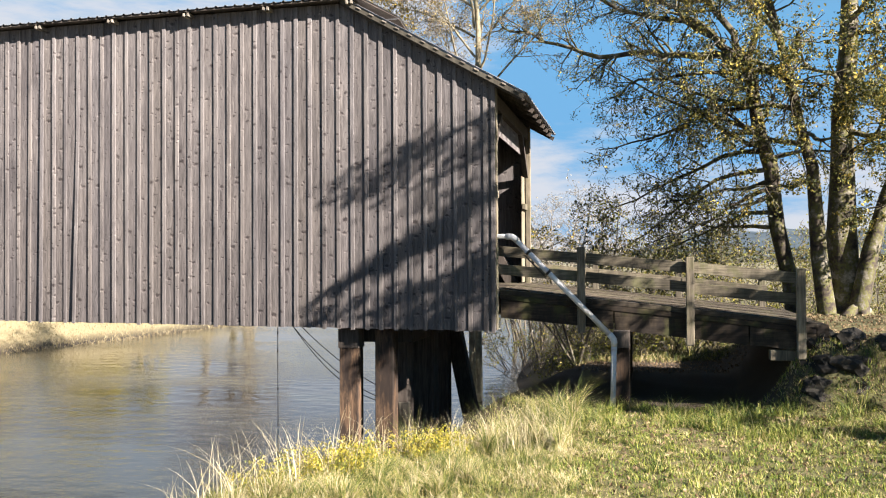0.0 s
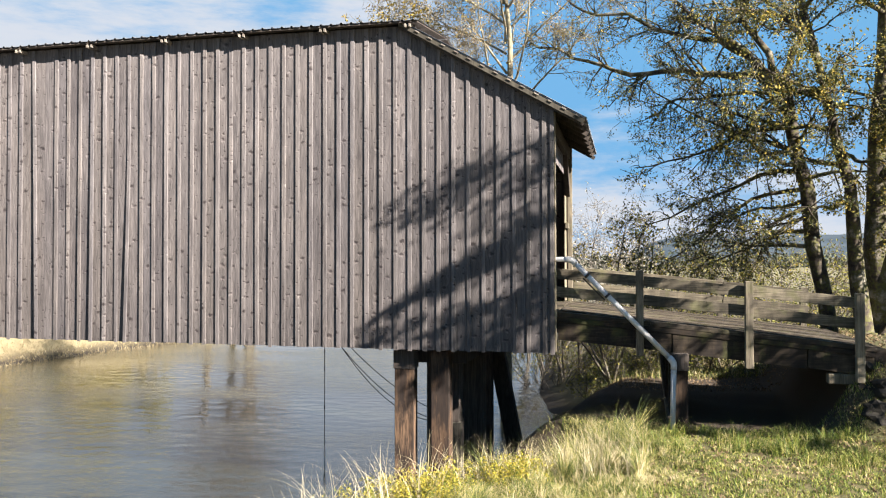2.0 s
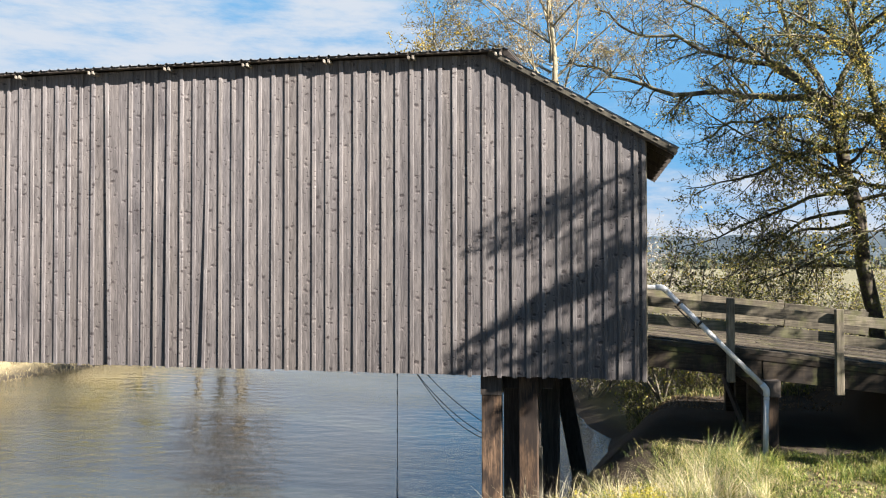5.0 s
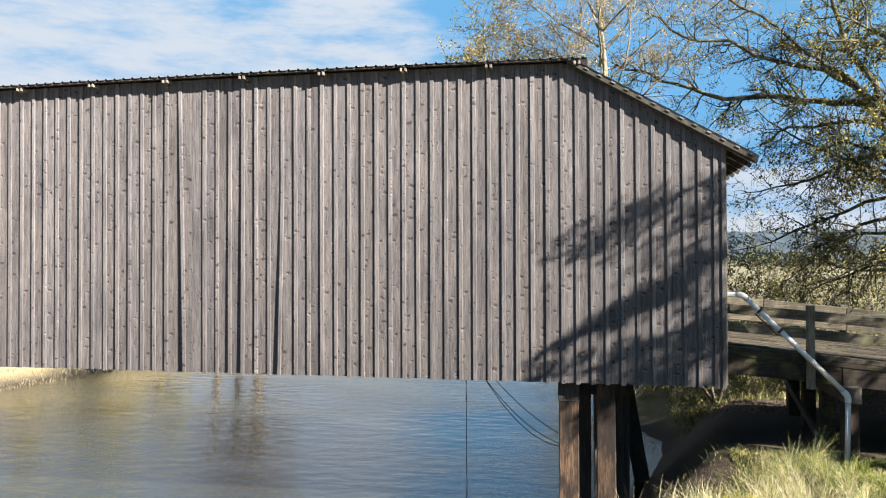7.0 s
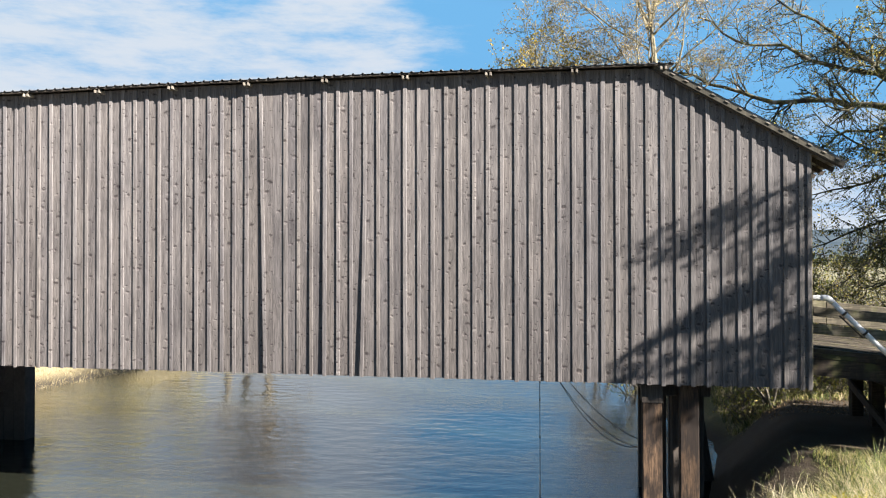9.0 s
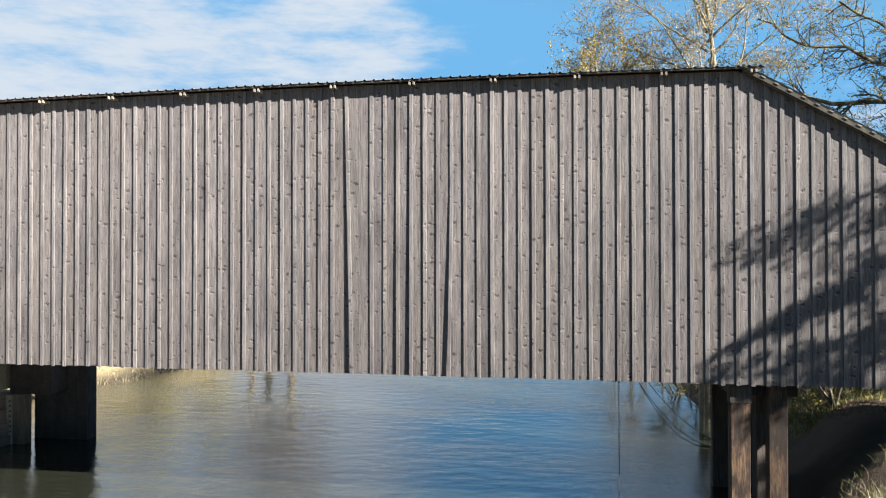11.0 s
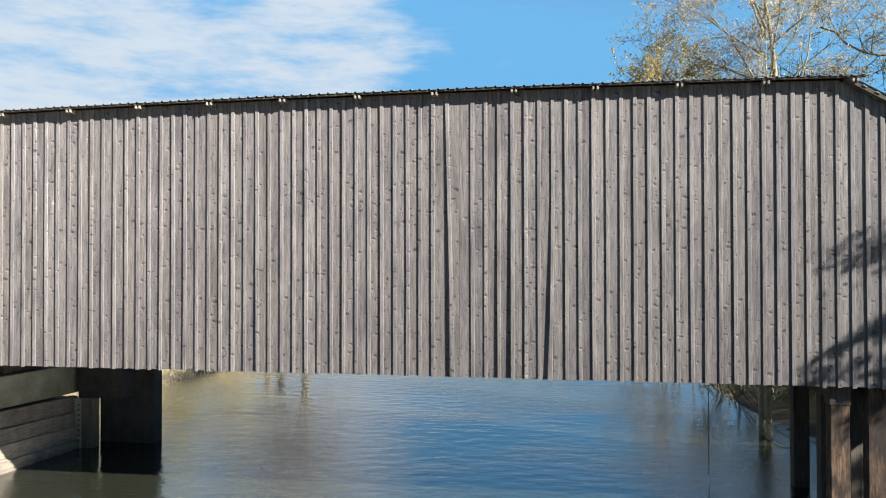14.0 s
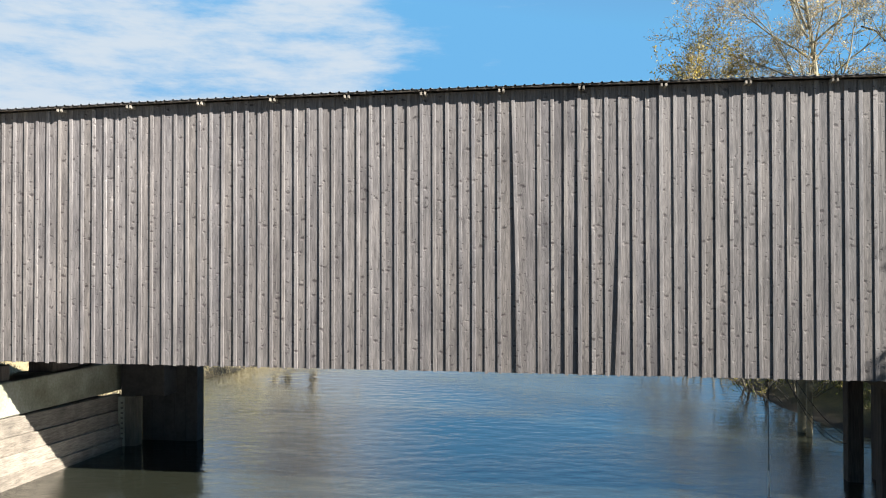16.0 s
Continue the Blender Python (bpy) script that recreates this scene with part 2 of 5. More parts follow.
        links.new(shows, both.inputs[1])
        fleck = ramp_node(nodes, [(0.0, (pale, pale, pale * 0.99)), (0.45, (pale * 0.85, pale * 0.85, pale * 0.85)), (0.85, (1, 1, 1))])
        links.new(rel2.outputs["Value"], fleck.inputs["Fac"])
        colour = mix_node(nodes, links, "MULTIPLY", both.outputs["Value"], colour, fleck.outputs["Color"])
    links.new(colour, bsdf.inputs["Base Color"])
    bsdf.inputs["Roughness"].default_value, bsdf.inputs["Specular IOR Level"].default_value, bsdf.inputs["Diffuse Roughness"].default_value = 0.65, 0.2, 0.6
    bump_node(nodes, links, grain.outputs["Fac"], bsdf, 0.55, 0.008)
    return m


def mottled(name, stops, scale, rough=0.85, bump=0.3, fine=30.0, distance=0.01, metal=0.0, shift=True, spec=0.3, source="Object"):
    """A surface with tones at two scales."""
    m, nodes, links, bsdf = material(name)
    v = mapped(nodes, links, (1, 1, 1), source, shift)
    big, small = noise_node(nodes, links, v, scale, 5.0), noise_node(nodes, links, v, fine, 4.0)
    tone = ramp_node(nodes, stops)
    both = nodes.new("ShaderNodeMath")
    both.operation, both.inputs[1].default_value = "MULTIPLY_ADD", 0.45
    shiftdown = nodes.new("ShaderNodeMath")
    shiftdown.operation, shiftdown.inputs[1].default_value = "SUBTRACT", 0.22
    links.new(small.outputs["Fac"], both.inputs[0])
    links.new(big.outputs["Fac"], both.inputs[2])
    links.new(both.outputs["Value"], shiftdown.inputs[0])
    links.new(shiftdown.outputs["Value"], tone.inputs["Fac"])
    links.new(tone.outputs["Color"], bsdf.inputs["Base Color"])
    bsdf.inputs["Roughness"].default_value, bsdf.inputs["Metallic"].default_value = rough, metal
    bsdf.inputs["Specular IOR Level"].default_value = spec
    if bump:
        bump_node(nodes, links, both.outputs["Value"], bsdf, bump, distance)
    return m


def leafy(name, stops, through_light=0.35, rough=0.6):
    """Leaves or blades, toned one by one, that let some light through."""
    m, nodes, links, bsdf = material(name)
    geo = nodes.new("ShaderNodeNewGeometry")
    tone = ramp_node(nodes, stops)
    where = mapped(nodes, links, (1, 1, 1), "Object", False)
    broad, close = noise_node(nodes, links, where, 0.9, 2.0), noise_node(nodes, links, where, 4.5, 3.0)
    sums = []
    for source, gain in ((geo.outputs["Random Per Island"], 0.85), (broad.outputs["Fac"], 0.8), (close.outputs["Fac"], 1.0)):
        m1 = nodes.new("ShaderNodeMath")
        m1.operation, m1.inputs[1].default_value, m1.inputs[2].default_value = "MULTIPLY_ADD", gain, -0.825 if not sums else 0.0
        links.new(source, m1.inputs[0])
        if sums:
            links.new(sums[-1], m1.inputs[2])
        sums.append(m1.outputs["Value"])
    links.new(sums[-1], tone.inputs["Fac"])
    links.new(tone.outputs["Color"], bsdf.inputs["Base Color"])
    bsdf.inputs["Roughness"].default_value = rough
    bsdf.inputs["Specular IOR Level"].default_value = 0.25
    thin, both = nodes.new("ShaderNodeBsdfTranslucent"), nodes.new("ShaderNodeMixShader")
    links.new(tone.outputs["Color"], thin.inputs["Color"])
    both.inputs["Fac"].default_value = through_light
    links.new(bsdf.outputs["BSDF"], both.inputs[1])
    links.new(thin.outputs["BSDF"], both.inputs[2])
    links.new(both.outputs["Shader"], nodes["Material Output"].inputs["Surface"])
    return m


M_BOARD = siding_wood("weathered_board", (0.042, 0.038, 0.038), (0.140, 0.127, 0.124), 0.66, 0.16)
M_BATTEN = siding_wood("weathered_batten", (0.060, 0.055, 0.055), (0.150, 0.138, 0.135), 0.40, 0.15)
M_FRAME = wood("dark_timber", (0.036, 0.030, 0.026), (0.095, 0.080, 0.069), "z")
M_PILE = wood("pile_timber", (0.020, 0.013, 0.009), (0.135, 0.086, 0.054), "z", spread=0.35, stain=0.85)
M_BEAM = wood("ramp_timber", (0.018, 0.013, 0.009), (0.085, 0.066, 0.046), "x", spread=0.35, moss=0.3, stain=0.7)
M_RAIL = wood("rail_timber", (0.060, 0.052, 0.037), (0.235, 0.205, 0.150), "x", moss=0.35, stain=0.35)
M_POST = wood("post_timber", (0.095, 0.082, 0.060), (0.265, 0.232, 0.172), "z", moss=0.25, stain=0.35)
M_DECK = wood("deck_timber", (0.016, 0.013, 0.010), (0.120, 0.100, 0.074), "x", spread=0.45, moss=0.2, stain=0.6)
M_PLANK = wood("abutment_timber", (0.080, 0.068, 0.056), (0.187, 0.164, 0.136), "y")
M_GREY = wood("grey_timber", (0.055, 0.050, 0.040), (0.120, 0.110, 0.088), "z")
M_PURLIN = wood("pale_timber", (0.17, 0.15, 0.125), (0.29, 0.262, 0.225), "y")
M_CONCRETE = mottled("mossy_concrete", [(0.25, (0.088, 0.083, 0.052)), (0.5, (0.150, 0.142, 0.104)), (0.75, (0.235, 0.224, 0.185))], 0.9, 0.9, 0.4, 14.0)
M_ROOF = mottled("roof_metal", [(0.3, (0.14, 0.14, 0.145)), (0.7, (0.26, 0.26, 0.27))], 0.8, 0.45, 0.05, 20.0, metal=0.7)
M_PIPE = mottled("white_plastic", [(0.3, (0.33, 0.315, 0.305)), (0.7, (0.50, 0.485, 0.465))], 3.0, 0.45, 0.05, 25.0)
M_IRON = mottled("dark_iron", [(0.3, (0.03, 0.027, 0.025)), (0.7, (0.07, 0.055, 0.045))], 9.0, 0.7, 0.1, 40.0, metal=0.4)
M_ROPE = mottled("dark_rope", [(0.3, (0.02, 0.02, 0.022)), (0.7, (0.05, 0.048, 0.045))], 9.0, 0.9, 0.0, 40.0)
M_PIER = mottled("creosoted_pier", [(0.3, (0.014, 0.012, 0.011)), (0.7, (0.040, 0.035, 0.031))], 1.2, 0.85, 0.3, 10.0)
# the trees' shade over the boulders is put into these near-black tones
M_ROCK = mottled("shaded_rock", [(0.25, (0.006, 0.005, 0.004)), (0.5, (0.014, 0.012, 0.009)), (0.70, (0.030, 0.025, 0.018)), (0.84, (0.10, 0.082, 0.058))], 2.6, 0.9, 0.8, 16.0, 0.03)
M_BARK = mottled("mossy_bark", [(0.30, (0.016, 0.013, 0.010)), (0.46, (0.055, 0.043, 0.032)), (0.535, (0.085, 0.084, 0.022)), (0.57, (0.085, 0.075, 0.050)), (0.78, (0.27, 0.24, 0.195))], 2.4, 0.9, 0.8, 14.0, 0.03, shift=False)
M_TWIG = mottled("twig_bark", [(0.3, (0.045, 0.038, 0.032)), (0.6, (0.10, 0.085, 0.065)), (0.8, (0.15, 0.13, 0.06))], 2.0, 0.9, 0.0, 9.0, shift=False)
M_BIRCH = mottled("pale_bark", [(0.3, (0.11, 0.092, 0.062)), (0.6, (0.21, 0.18, 0.118)), (0.8, (0.27, 0.245, 0.16))], 2.0, 0.85, 0.3, 9.0, shift=False)
M_LEAF = leafy("maple_leaf", [(0.15, (0.032, 0.040, 0.013)), (0.42, (0.085, 0.090, 0.024)), (0.66, (0.180, 0.160, 0.036)), (0.95, (0.43, 0.31, 0.06))], 0.33)
M_GOLD = leafy("yellow_leaf", [(0.0, (0.16, 0.125, 0.03)), (0.5, (0.34, 0.245, 0.050)), (1.0, (0.48, 0.34, 0.075))])
M_PINK = leafy("birch_leaf", [(0.0, (0.16, 0.115, 0.085)), (0.5, (0.29, 0.22, 0.13)), (1.0, (0.44, 0.33, 0.10))])
M_FADED = leafy("faded_leaf", [(0.0, (0.140, 0.112, 0.084)), (0.6, (0.210, 0.168, 0.126)), (1.0, (0.280, 0.224, 0.140))])
M_PALE = leafy("pale_leaf", [(0.0, (0.20, 0.18, 0.15)), (0.6, (0.29, 0.265, 0.225)), (1.0, (0.37, 0.33, 0.235))])
M_BUSH = leafy("bush_leaf", [(0.0, (0.060, 0.075, 0.014)), (0.45, (0.150, 0.150, 0.028)), (0.75, (0.24, 0.205, 0.042)), (1.0, (0.34, 0.26, 0.08))])
M_WOODS = leafy("far_foliage", [(0.1, (0.022, 0.030, 0.022)), (0.5, (0.045, 0.055, 0.036)), (0.9, (0.085, 0.085, 0.050))], 0.1)
M_OLIVE = leafy("olive_leaf", [(0.0, (0.16, 0.15, 0.035)), (0.5, (0.26, 0.225, 0.055)), (1.0, (0.38, 0.30, 0.10))])
M_LITTER = leafy("fallen_leaf", [(0.0, (0.060, 0.038, 0.022)), (0.5, (0.125, 0.084, 0.045)), (1.0, (0.235, 0.165, 0.090))], 0.1)
M_LAWN = leafy("lawn_blade", [(0.15, (0.034, 0.058, 0.011)), (0.42, (0.112, 0.150, 0.022)), (0.62, (0.215, 0.225, 0.040)), (0.82, (0.31, 0.27, 0.10)), (1.0, (0.42, 0.35, 0.20))], 0.22)
M_STRAW = leafy("dry_blade", [(0.15, (0.0294, 0.0478, 0.0110)), (0.42, (0.1012, 0.1196, 0.0221)), (0.58, (0.1978, 0.1794, 0.0442)), (0.75, (0.3036, 0.2484, 0.1196)), (1.0, (0.4784, 0.3956, 0.2576))], 0.2)


M_FORB = leafy("weed_leaf", [(0.1, (0.08, 0.10, 0.016)), (0.45, (0.22, 0.20, 0.028)), (0.95, (0.46, 0.36, 0.05))], 0.3)
M_STALK = leafy("bleached_stalk", [(0.1, (0.20, 0.165, 0.09)), (0.5, (0.34, 0.29, 0.18)), (0.9, (0.50, 0.43, 0.30))], 0.2)
M_BLEACHED = leafy("bleached_blade", [(0.0, (0.162, 0.126, 0.066)), (0.5, (0.252, 0.204, 0.114)), (1.0, (0.348, 0.288, 0.180))], 0.2)


def ground_material():
    m, nodes, links, bsdf = material("grassy_ground")
    v = mapped(nodes, links, (1, 1, 1), "Object", False)
    big, mid, fine = noise_node(nodes, links, v, 0.12, 5.0), noise_node(nodes, links, v, 1.4, 5.0), noise_node(nodes, links, v, 22.0, 4.0)
    grass = ramp_node(nodes, [(0.3, (0.020, 0.024, 0.009)), (0.5, (0.040, 0.041, 0.015)), (0.7, (0.085, 0.070, 0.032))])
    links.new(mid.outputs["Fac"], grass.inputs["Fac"])
    straw = ramp_node(nodes, [(0.35, (0.0, 0.0, 0.0)), (0.65, (0.8, 0.8, 0.8))])
    links.new(big.outputs["Fac"], straw.inputs["Fac"])
    colour = mix_node(nodes, links, "MIX", straw.outputs["Color"], grass.outputs["Color"], (0.15, 0.125, 0.06, 1))
    west = nodes.new("ShaderNodeTexCoord")
    sepw = nodes.new("ShaderNodeSeparateXYZ")
    links.new(west.outputs["Object"], sepw.inputs["Vector"])
    dry = nodes.new("ShaderNodeMapRange")          # the far bank is all bleached straw
    dry.inputs["From Min"].default_value, dry.inputs["From Max"].default_value = -24.0, -27.0
    links.new(sepw.outputs["X"], dry.inputs["Value"])
    colour = mix_node(nodes, links, "MIX", dry.outputs["Result"], colour, (0.22, 0.175, 0.10, 1))
    field = nodes.new("ShaderNodeMapRange")        # the meadow beyond the bank is pale with dry grass
    field.inputs["From Min"].default_value, field.inputs["From Max"].default_value = 33.0, 60.0
    links.new(sepw.outputs["Y"], field.inputs["Value"])
    colour = mix_node(nodes, links, "MIX", field.outputs["Result"], colour, (0.150, 0.136, 0.082, 1))
    soil = ramp_node(nodes, [(0.3, (0.55, 0.55, 0.55)), (0.7, (1.25, 1.25, 1.25))])
    links.new(fine.outputs["Fac"], soil.inputs["Fac"])
    colour = mix_node(nodes, links, "MULTIPLY", 1.0, colour, soil.outputs["Color"])
    # wet mud close to the water line
    pos = nodes.new("ShaderNodeTexCoord")
    sep = nodes.new("ShaderNodeSeparateXYZ")
    links.new(pos.outputs["Object"], sep.inputs["Vector"])
    wet = nodes.new("ShaderNodeMapRange")
    wet.inputs["From Min"].default_value, wet.inputs["From Max"].default_value = -0.75, -0.35
    links.new(sep.outputs["Z"], wet.inputs["Value"])
    colour = mix_node(nodes, links, "MIX", wet.outputs["Result"], (0.035, 0.028, 0.02, 1), colour)
    # the ground under the bridge end and the ramp mixes to dark brown
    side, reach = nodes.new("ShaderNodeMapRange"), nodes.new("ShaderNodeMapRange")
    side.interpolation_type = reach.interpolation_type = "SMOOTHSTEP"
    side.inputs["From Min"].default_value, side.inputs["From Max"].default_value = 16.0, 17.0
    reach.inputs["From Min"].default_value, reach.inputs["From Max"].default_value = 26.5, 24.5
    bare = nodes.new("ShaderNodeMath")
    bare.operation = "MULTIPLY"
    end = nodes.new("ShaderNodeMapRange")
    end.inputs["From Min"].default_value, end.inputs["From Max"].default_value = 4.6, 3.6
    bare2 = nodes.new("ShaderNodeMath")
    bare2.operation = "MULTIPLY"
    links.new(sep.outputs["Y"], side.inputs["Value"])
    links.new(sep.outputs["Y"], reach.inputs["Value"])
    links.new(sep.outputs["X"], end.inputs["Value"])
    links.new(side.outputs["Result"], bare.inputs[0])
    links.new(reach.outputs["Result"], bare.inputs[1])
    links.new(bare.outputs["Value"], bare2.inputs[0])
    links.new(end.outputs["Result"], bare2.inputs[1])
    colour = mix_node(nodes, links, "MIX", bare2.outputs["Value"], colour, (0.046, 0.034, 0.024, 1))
    links.new(colour, bsdf.inputs["Base Color"])
    bsdf.inputs["Roughness"].default_value = 0.95
    bsdf.inputs["Specular IOR Level"].default_value = 0.2
    bump_node(nodes, links, fine.outputs["Fac"], bsdf, 0.6, 0.04)
    return m


def water_material():
    m, nodes, links, bsdf = material("river_water")
    v = mapped(nodes, links, (1.0, 1.7, 1.0), "Object", False)
    wide = noise_node(nodes, links, v, 1.1, 2.0, 0.5)
    fine = noise_node(nodes, links, v, 6.5, 5.0, 0.6)
    where = noise_node(nodes, links, mapped(nodes, links, (0.10, 0.16, 1.0), "Object", False), 1.0, 2.0)
    calm = ramp_node(nodes, [(0.38, (0.15, 0.15, 0.15)), (0.62, (1, 1, 1))])
    links.new(where.outputs["Fac"], calm.inputs["Fac"])
    rip = nodes.new("ShaderNodeMath")
    rip.operation = "MULTIPLY"
    links.new(fine.outputs["Fac"], rip.inputs[0])
    links.new(calm.outputs["Color"], rip.inputs[1])
    both = nodes.new("ShaderNodeMath")
    both.operation, both.inputs[1].default_value = "MULTIPLY_ADD", 0.5
    links.new(rip.outputs["Value"], both.inputs[0])
    links.new(wide.outputs["Fac"], both.inputs[2])
    bsdf.inputs["Base Color"].default_value = (0.012, 0.013, 0.009, 1)
    bsdf.inputs["Roughness"].default_value = 0.03
    bsdf.inputs["IOR"].default_value = 2.0
    bump_node(nodes, links, both.outputs["Value"], bsdf, 0.52, 0.055)
    return m


def hill_material():
    m, nodes, links, bsdf = material("hazy_wooded_hill")
    v = mapped(nodes, links, (1, 1, 1), "Object", False)
    n = noise_node(nodes, links, v, 0.02, 8.0, 0.65)
    # the haze of distance is put into these bluish base tones
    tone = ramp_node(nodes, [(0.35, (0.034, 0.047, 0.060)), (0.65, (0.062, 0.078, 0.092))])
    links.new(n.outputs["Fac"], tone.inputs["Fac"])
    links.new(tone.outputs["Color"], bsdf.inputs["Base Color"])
    bsdf.inputs["Roughness"].default_value = 1.0
    bsdf.inputs["Specular IOR Level"].default_value = 0.0
    return m


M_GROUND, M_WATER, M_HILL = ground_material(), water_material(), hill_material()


# ---- makers ----
def mesh_of(name, verts, faces, mat):
    me = bpy.data.meshes.new(name)
    me.from_pydata(verts, [], faces)
    me.materials.append(mat)
    return me


def add_box(bm, lo, hi, bevel=0.0):
    """A box between two corners, its edges broken by bevel metres."""
    made = bmesh.ops.create_cube(bm, size=1.0)["verts"]
    size, mid = Vector(hi) - Vector(lo), (Vector(hi) + Vector(lo)) / 2
    for v in made:
        v.co = Vector((v.co.x * size.x, v.co.y * size.y, v.co.z * size.z)) + mid
    if bevel:
        edges = list({e for v in made for e in v.link_edges})
        bmesh.ops.bevel(bm, geom=edges, offset=bevel, segments=1, affect="EDGES")


def add_beam(bm, a, b, wide, high, bevel=0.0, up=(0, 0, 1)):
    """A squared timber from a to b."""
    a, b = Vector(a), Vector(b)
    d = (b - a).normalized()
    side = d.cross(Vector(up))
    side = side.normalized() if side.length > 1e-4 else Vector((1, 0, 0))
    top = side.cross(d)
    vs = []
    for p in (a, b):
        for s, t in ((-1, -1), (1, -1), (1, 1), (-1, 1)):
            vs.append(bm.verts.new(p + side * s * wide / 2 + top * t * high / 2))
    fs = [(3, 2, 1, 0), (4, 5, 6, 7), (0, 1, 5, 4), (1, 2, 6, 5), (2, 3, 7, 6), (3, 0, 4, 7)]
    made = [bm.faces.new([vs[i] for i in f]) for f in fs]
    if bevel:
        bmesh.ops.bevel(bm, geom=list({e for f in made for e in f.edges}), offset=bevel, segments=1, affect="EDGES")


def add_tube(bm, points, radii, sides=8, cap=True):
    """A round tapered limb, pipe or rope through the points."""
    rings, last = [], None
    for i, p in enumerate(points):
        d = (Vector(points[min(i + 1, len(points) - 1)]) - Vector(points[max(i - 1, 0)])).normalized()
        u = d.orthogonal().normalized() if last is None else (last - d * last.dot(d)).normalized()
        last, w = u, d.cross(u)
        r = radii[i] if hasattr(radii, "__len__") else radii
        rings.append([bm.verts.new(Vector(p) + (u * math.cos(k * math.tau / sides) + w * math.sin(k * math.tau / sides)) * r) for k in range(sides)])
    for a, b in zip(rings, rings[1:]):
        for k in range(sides):
            f = bm.faces.new((a[k], a[(k + 1) % sides], b[(k + 1) % sides], b[k]))
            f.smooth = True
    if cap:
        bm.faces.new(list(reversed(rings[0])))
        bm.faces.new(rings[-1])


def part(name, bm, mat, parent, label=""):
    """Links a bmesh as one mesh object under a thing or a part."""
    me = bpy.data.meshes.new(name)
    bmesh.ops.recalc_face_normals(bm, faces=bm.faces)
    bm.to_mesh(me)
    bm.free()
    me.materials.append(mat)
    ob = new(name, me)
    ob.parent = parent
    return tagged(ob, label)


def piece(name, me, parent, place, turn=(0, 0, 0)):
    """One piece on shared mesh data."""
    ob = new(name, me)
    ob.parent = parent
    ob.location, ob.rotation_euler = place, turn
    return ob


def thing(name, label, category, group="", place=(0, 0, 0)):
    ob = new(name)
    ob.location = place
    return tagged(ob, label, category, group)


def box_part(name, lo, hi, mat, parent, bevel=0.006, label=""):
    bm = bmesh.new()
    add_box(bm, lo, hi, bevel)
    return part(name, bm, mat, parent, label)


def beam_part(name, a, b, wide, high, mat, parent, bevel=0.006, label="", up=(0, 0, 1)):
    bm = bmesh.new()
    add_beam(bm, a, b, wide, high, bevel, up)
    return part(name, bm, mat, parent, label)


def box_mesh(name, size, mat, bevel=0.0):
    """A box mesh centred on its origin, to be shared."""
    bm = bmesh.new()
    add_box(bm, tuple(-s / 2 for s in size), tuple(s / 2 for s in size), bevel)
    bmesh.ops.recalc_face_normals(bm, faces=bm.faces)
    me = bpy.data.meshes.new(name)
    bm.to_mesh(me)
    bm.free()
    me.materials.append(mat)
    return me


# ---- ground, river, hills ----
WATER = -0.85
RIGHT_BANK = ((-30, -7.5), (0, -7.2), (8, -6.7), (10, -6.4), (11.4, -6.0), (12.5, -5.5), (13.6, -4.95), (16, -4.5), (18, -4.3), (20, -3.9), (23, -3.3), (25, -2.9), (27, -3.0), (29, -3.8), (33, -4.5), (54, -6.0), (80, -9.0), (120, -42.0), (200, -120.0))
LEFT_BANK = ((-30, -36.0), (0, -33.0), (14, -29.0), (23, -29.0), (30, -32.6), (36, -31.4), (46, -29.8), (56, -28.4), (80, -33.0), (120, -72.0), (200, -170.0))


def between(table, y):
    return float(np.interp(y, [a for a, _ in table], [b for _, b in table]))


def smooth(t):
    t = min(max(t, 0.0), 1.0)
    return t * t * (3 - 2 * t)


def height(x, y):
    """The ground's height: two banks, the road's embankment, the meadow and the river bed."""
    dr, dl = x - between(RIGHT_BANK, y), between(LEFT_BANK, y) - x
    bumps = 0.10 * noise.noise((x * 0.35, y * 0.35, 0.3)) + 0.05 * noise.noise((x * 1.1, y * 1.1, 4.0))
    if dr > 0:
        under = smooth((y - 16.2) / 1.0) * (1 - smooth((y - 25.0) / 2.5))
        z = WATER - 0.1 + 1.95 * smooth(dr / (5.2 - 2.6 * under)) ** 0.8
        z += 0.9 * smooth((y - 22.0) / 8.0) * smooth((dr - 3.0) / 6.0)
        z += 0.9 * smooth(dr / 1.2) * (1 - smooth((y - 12.4) / 2.4)) * (1 - smooth((dr - 1.0) / 3.6))
        z += 0.15 * smooth((x - 2.0) / 5.0)
        road = smooth((x - 3.0) / 1.3) * smooth((y - 16.1) / 0.9) * (1 - smooth((y - 23.5) / 3.0))
        z = max(z, z + (2.45 - z) * road)
        return z + bumps * smooth(dr / 1.5)
    if dl > 0:
        return WATER - 0.1 + 2.2 * smooth(dl / 6.0) + bumps * smooth(dl / 1.5) + 0.4 * noise.noise((x * 0.15, y * 0.15, 1.0)) * smooth(dl / 3.0)
    return WATER - 0.1 - 1.4 * smooth(min(-dr, -dl) / 4.0)


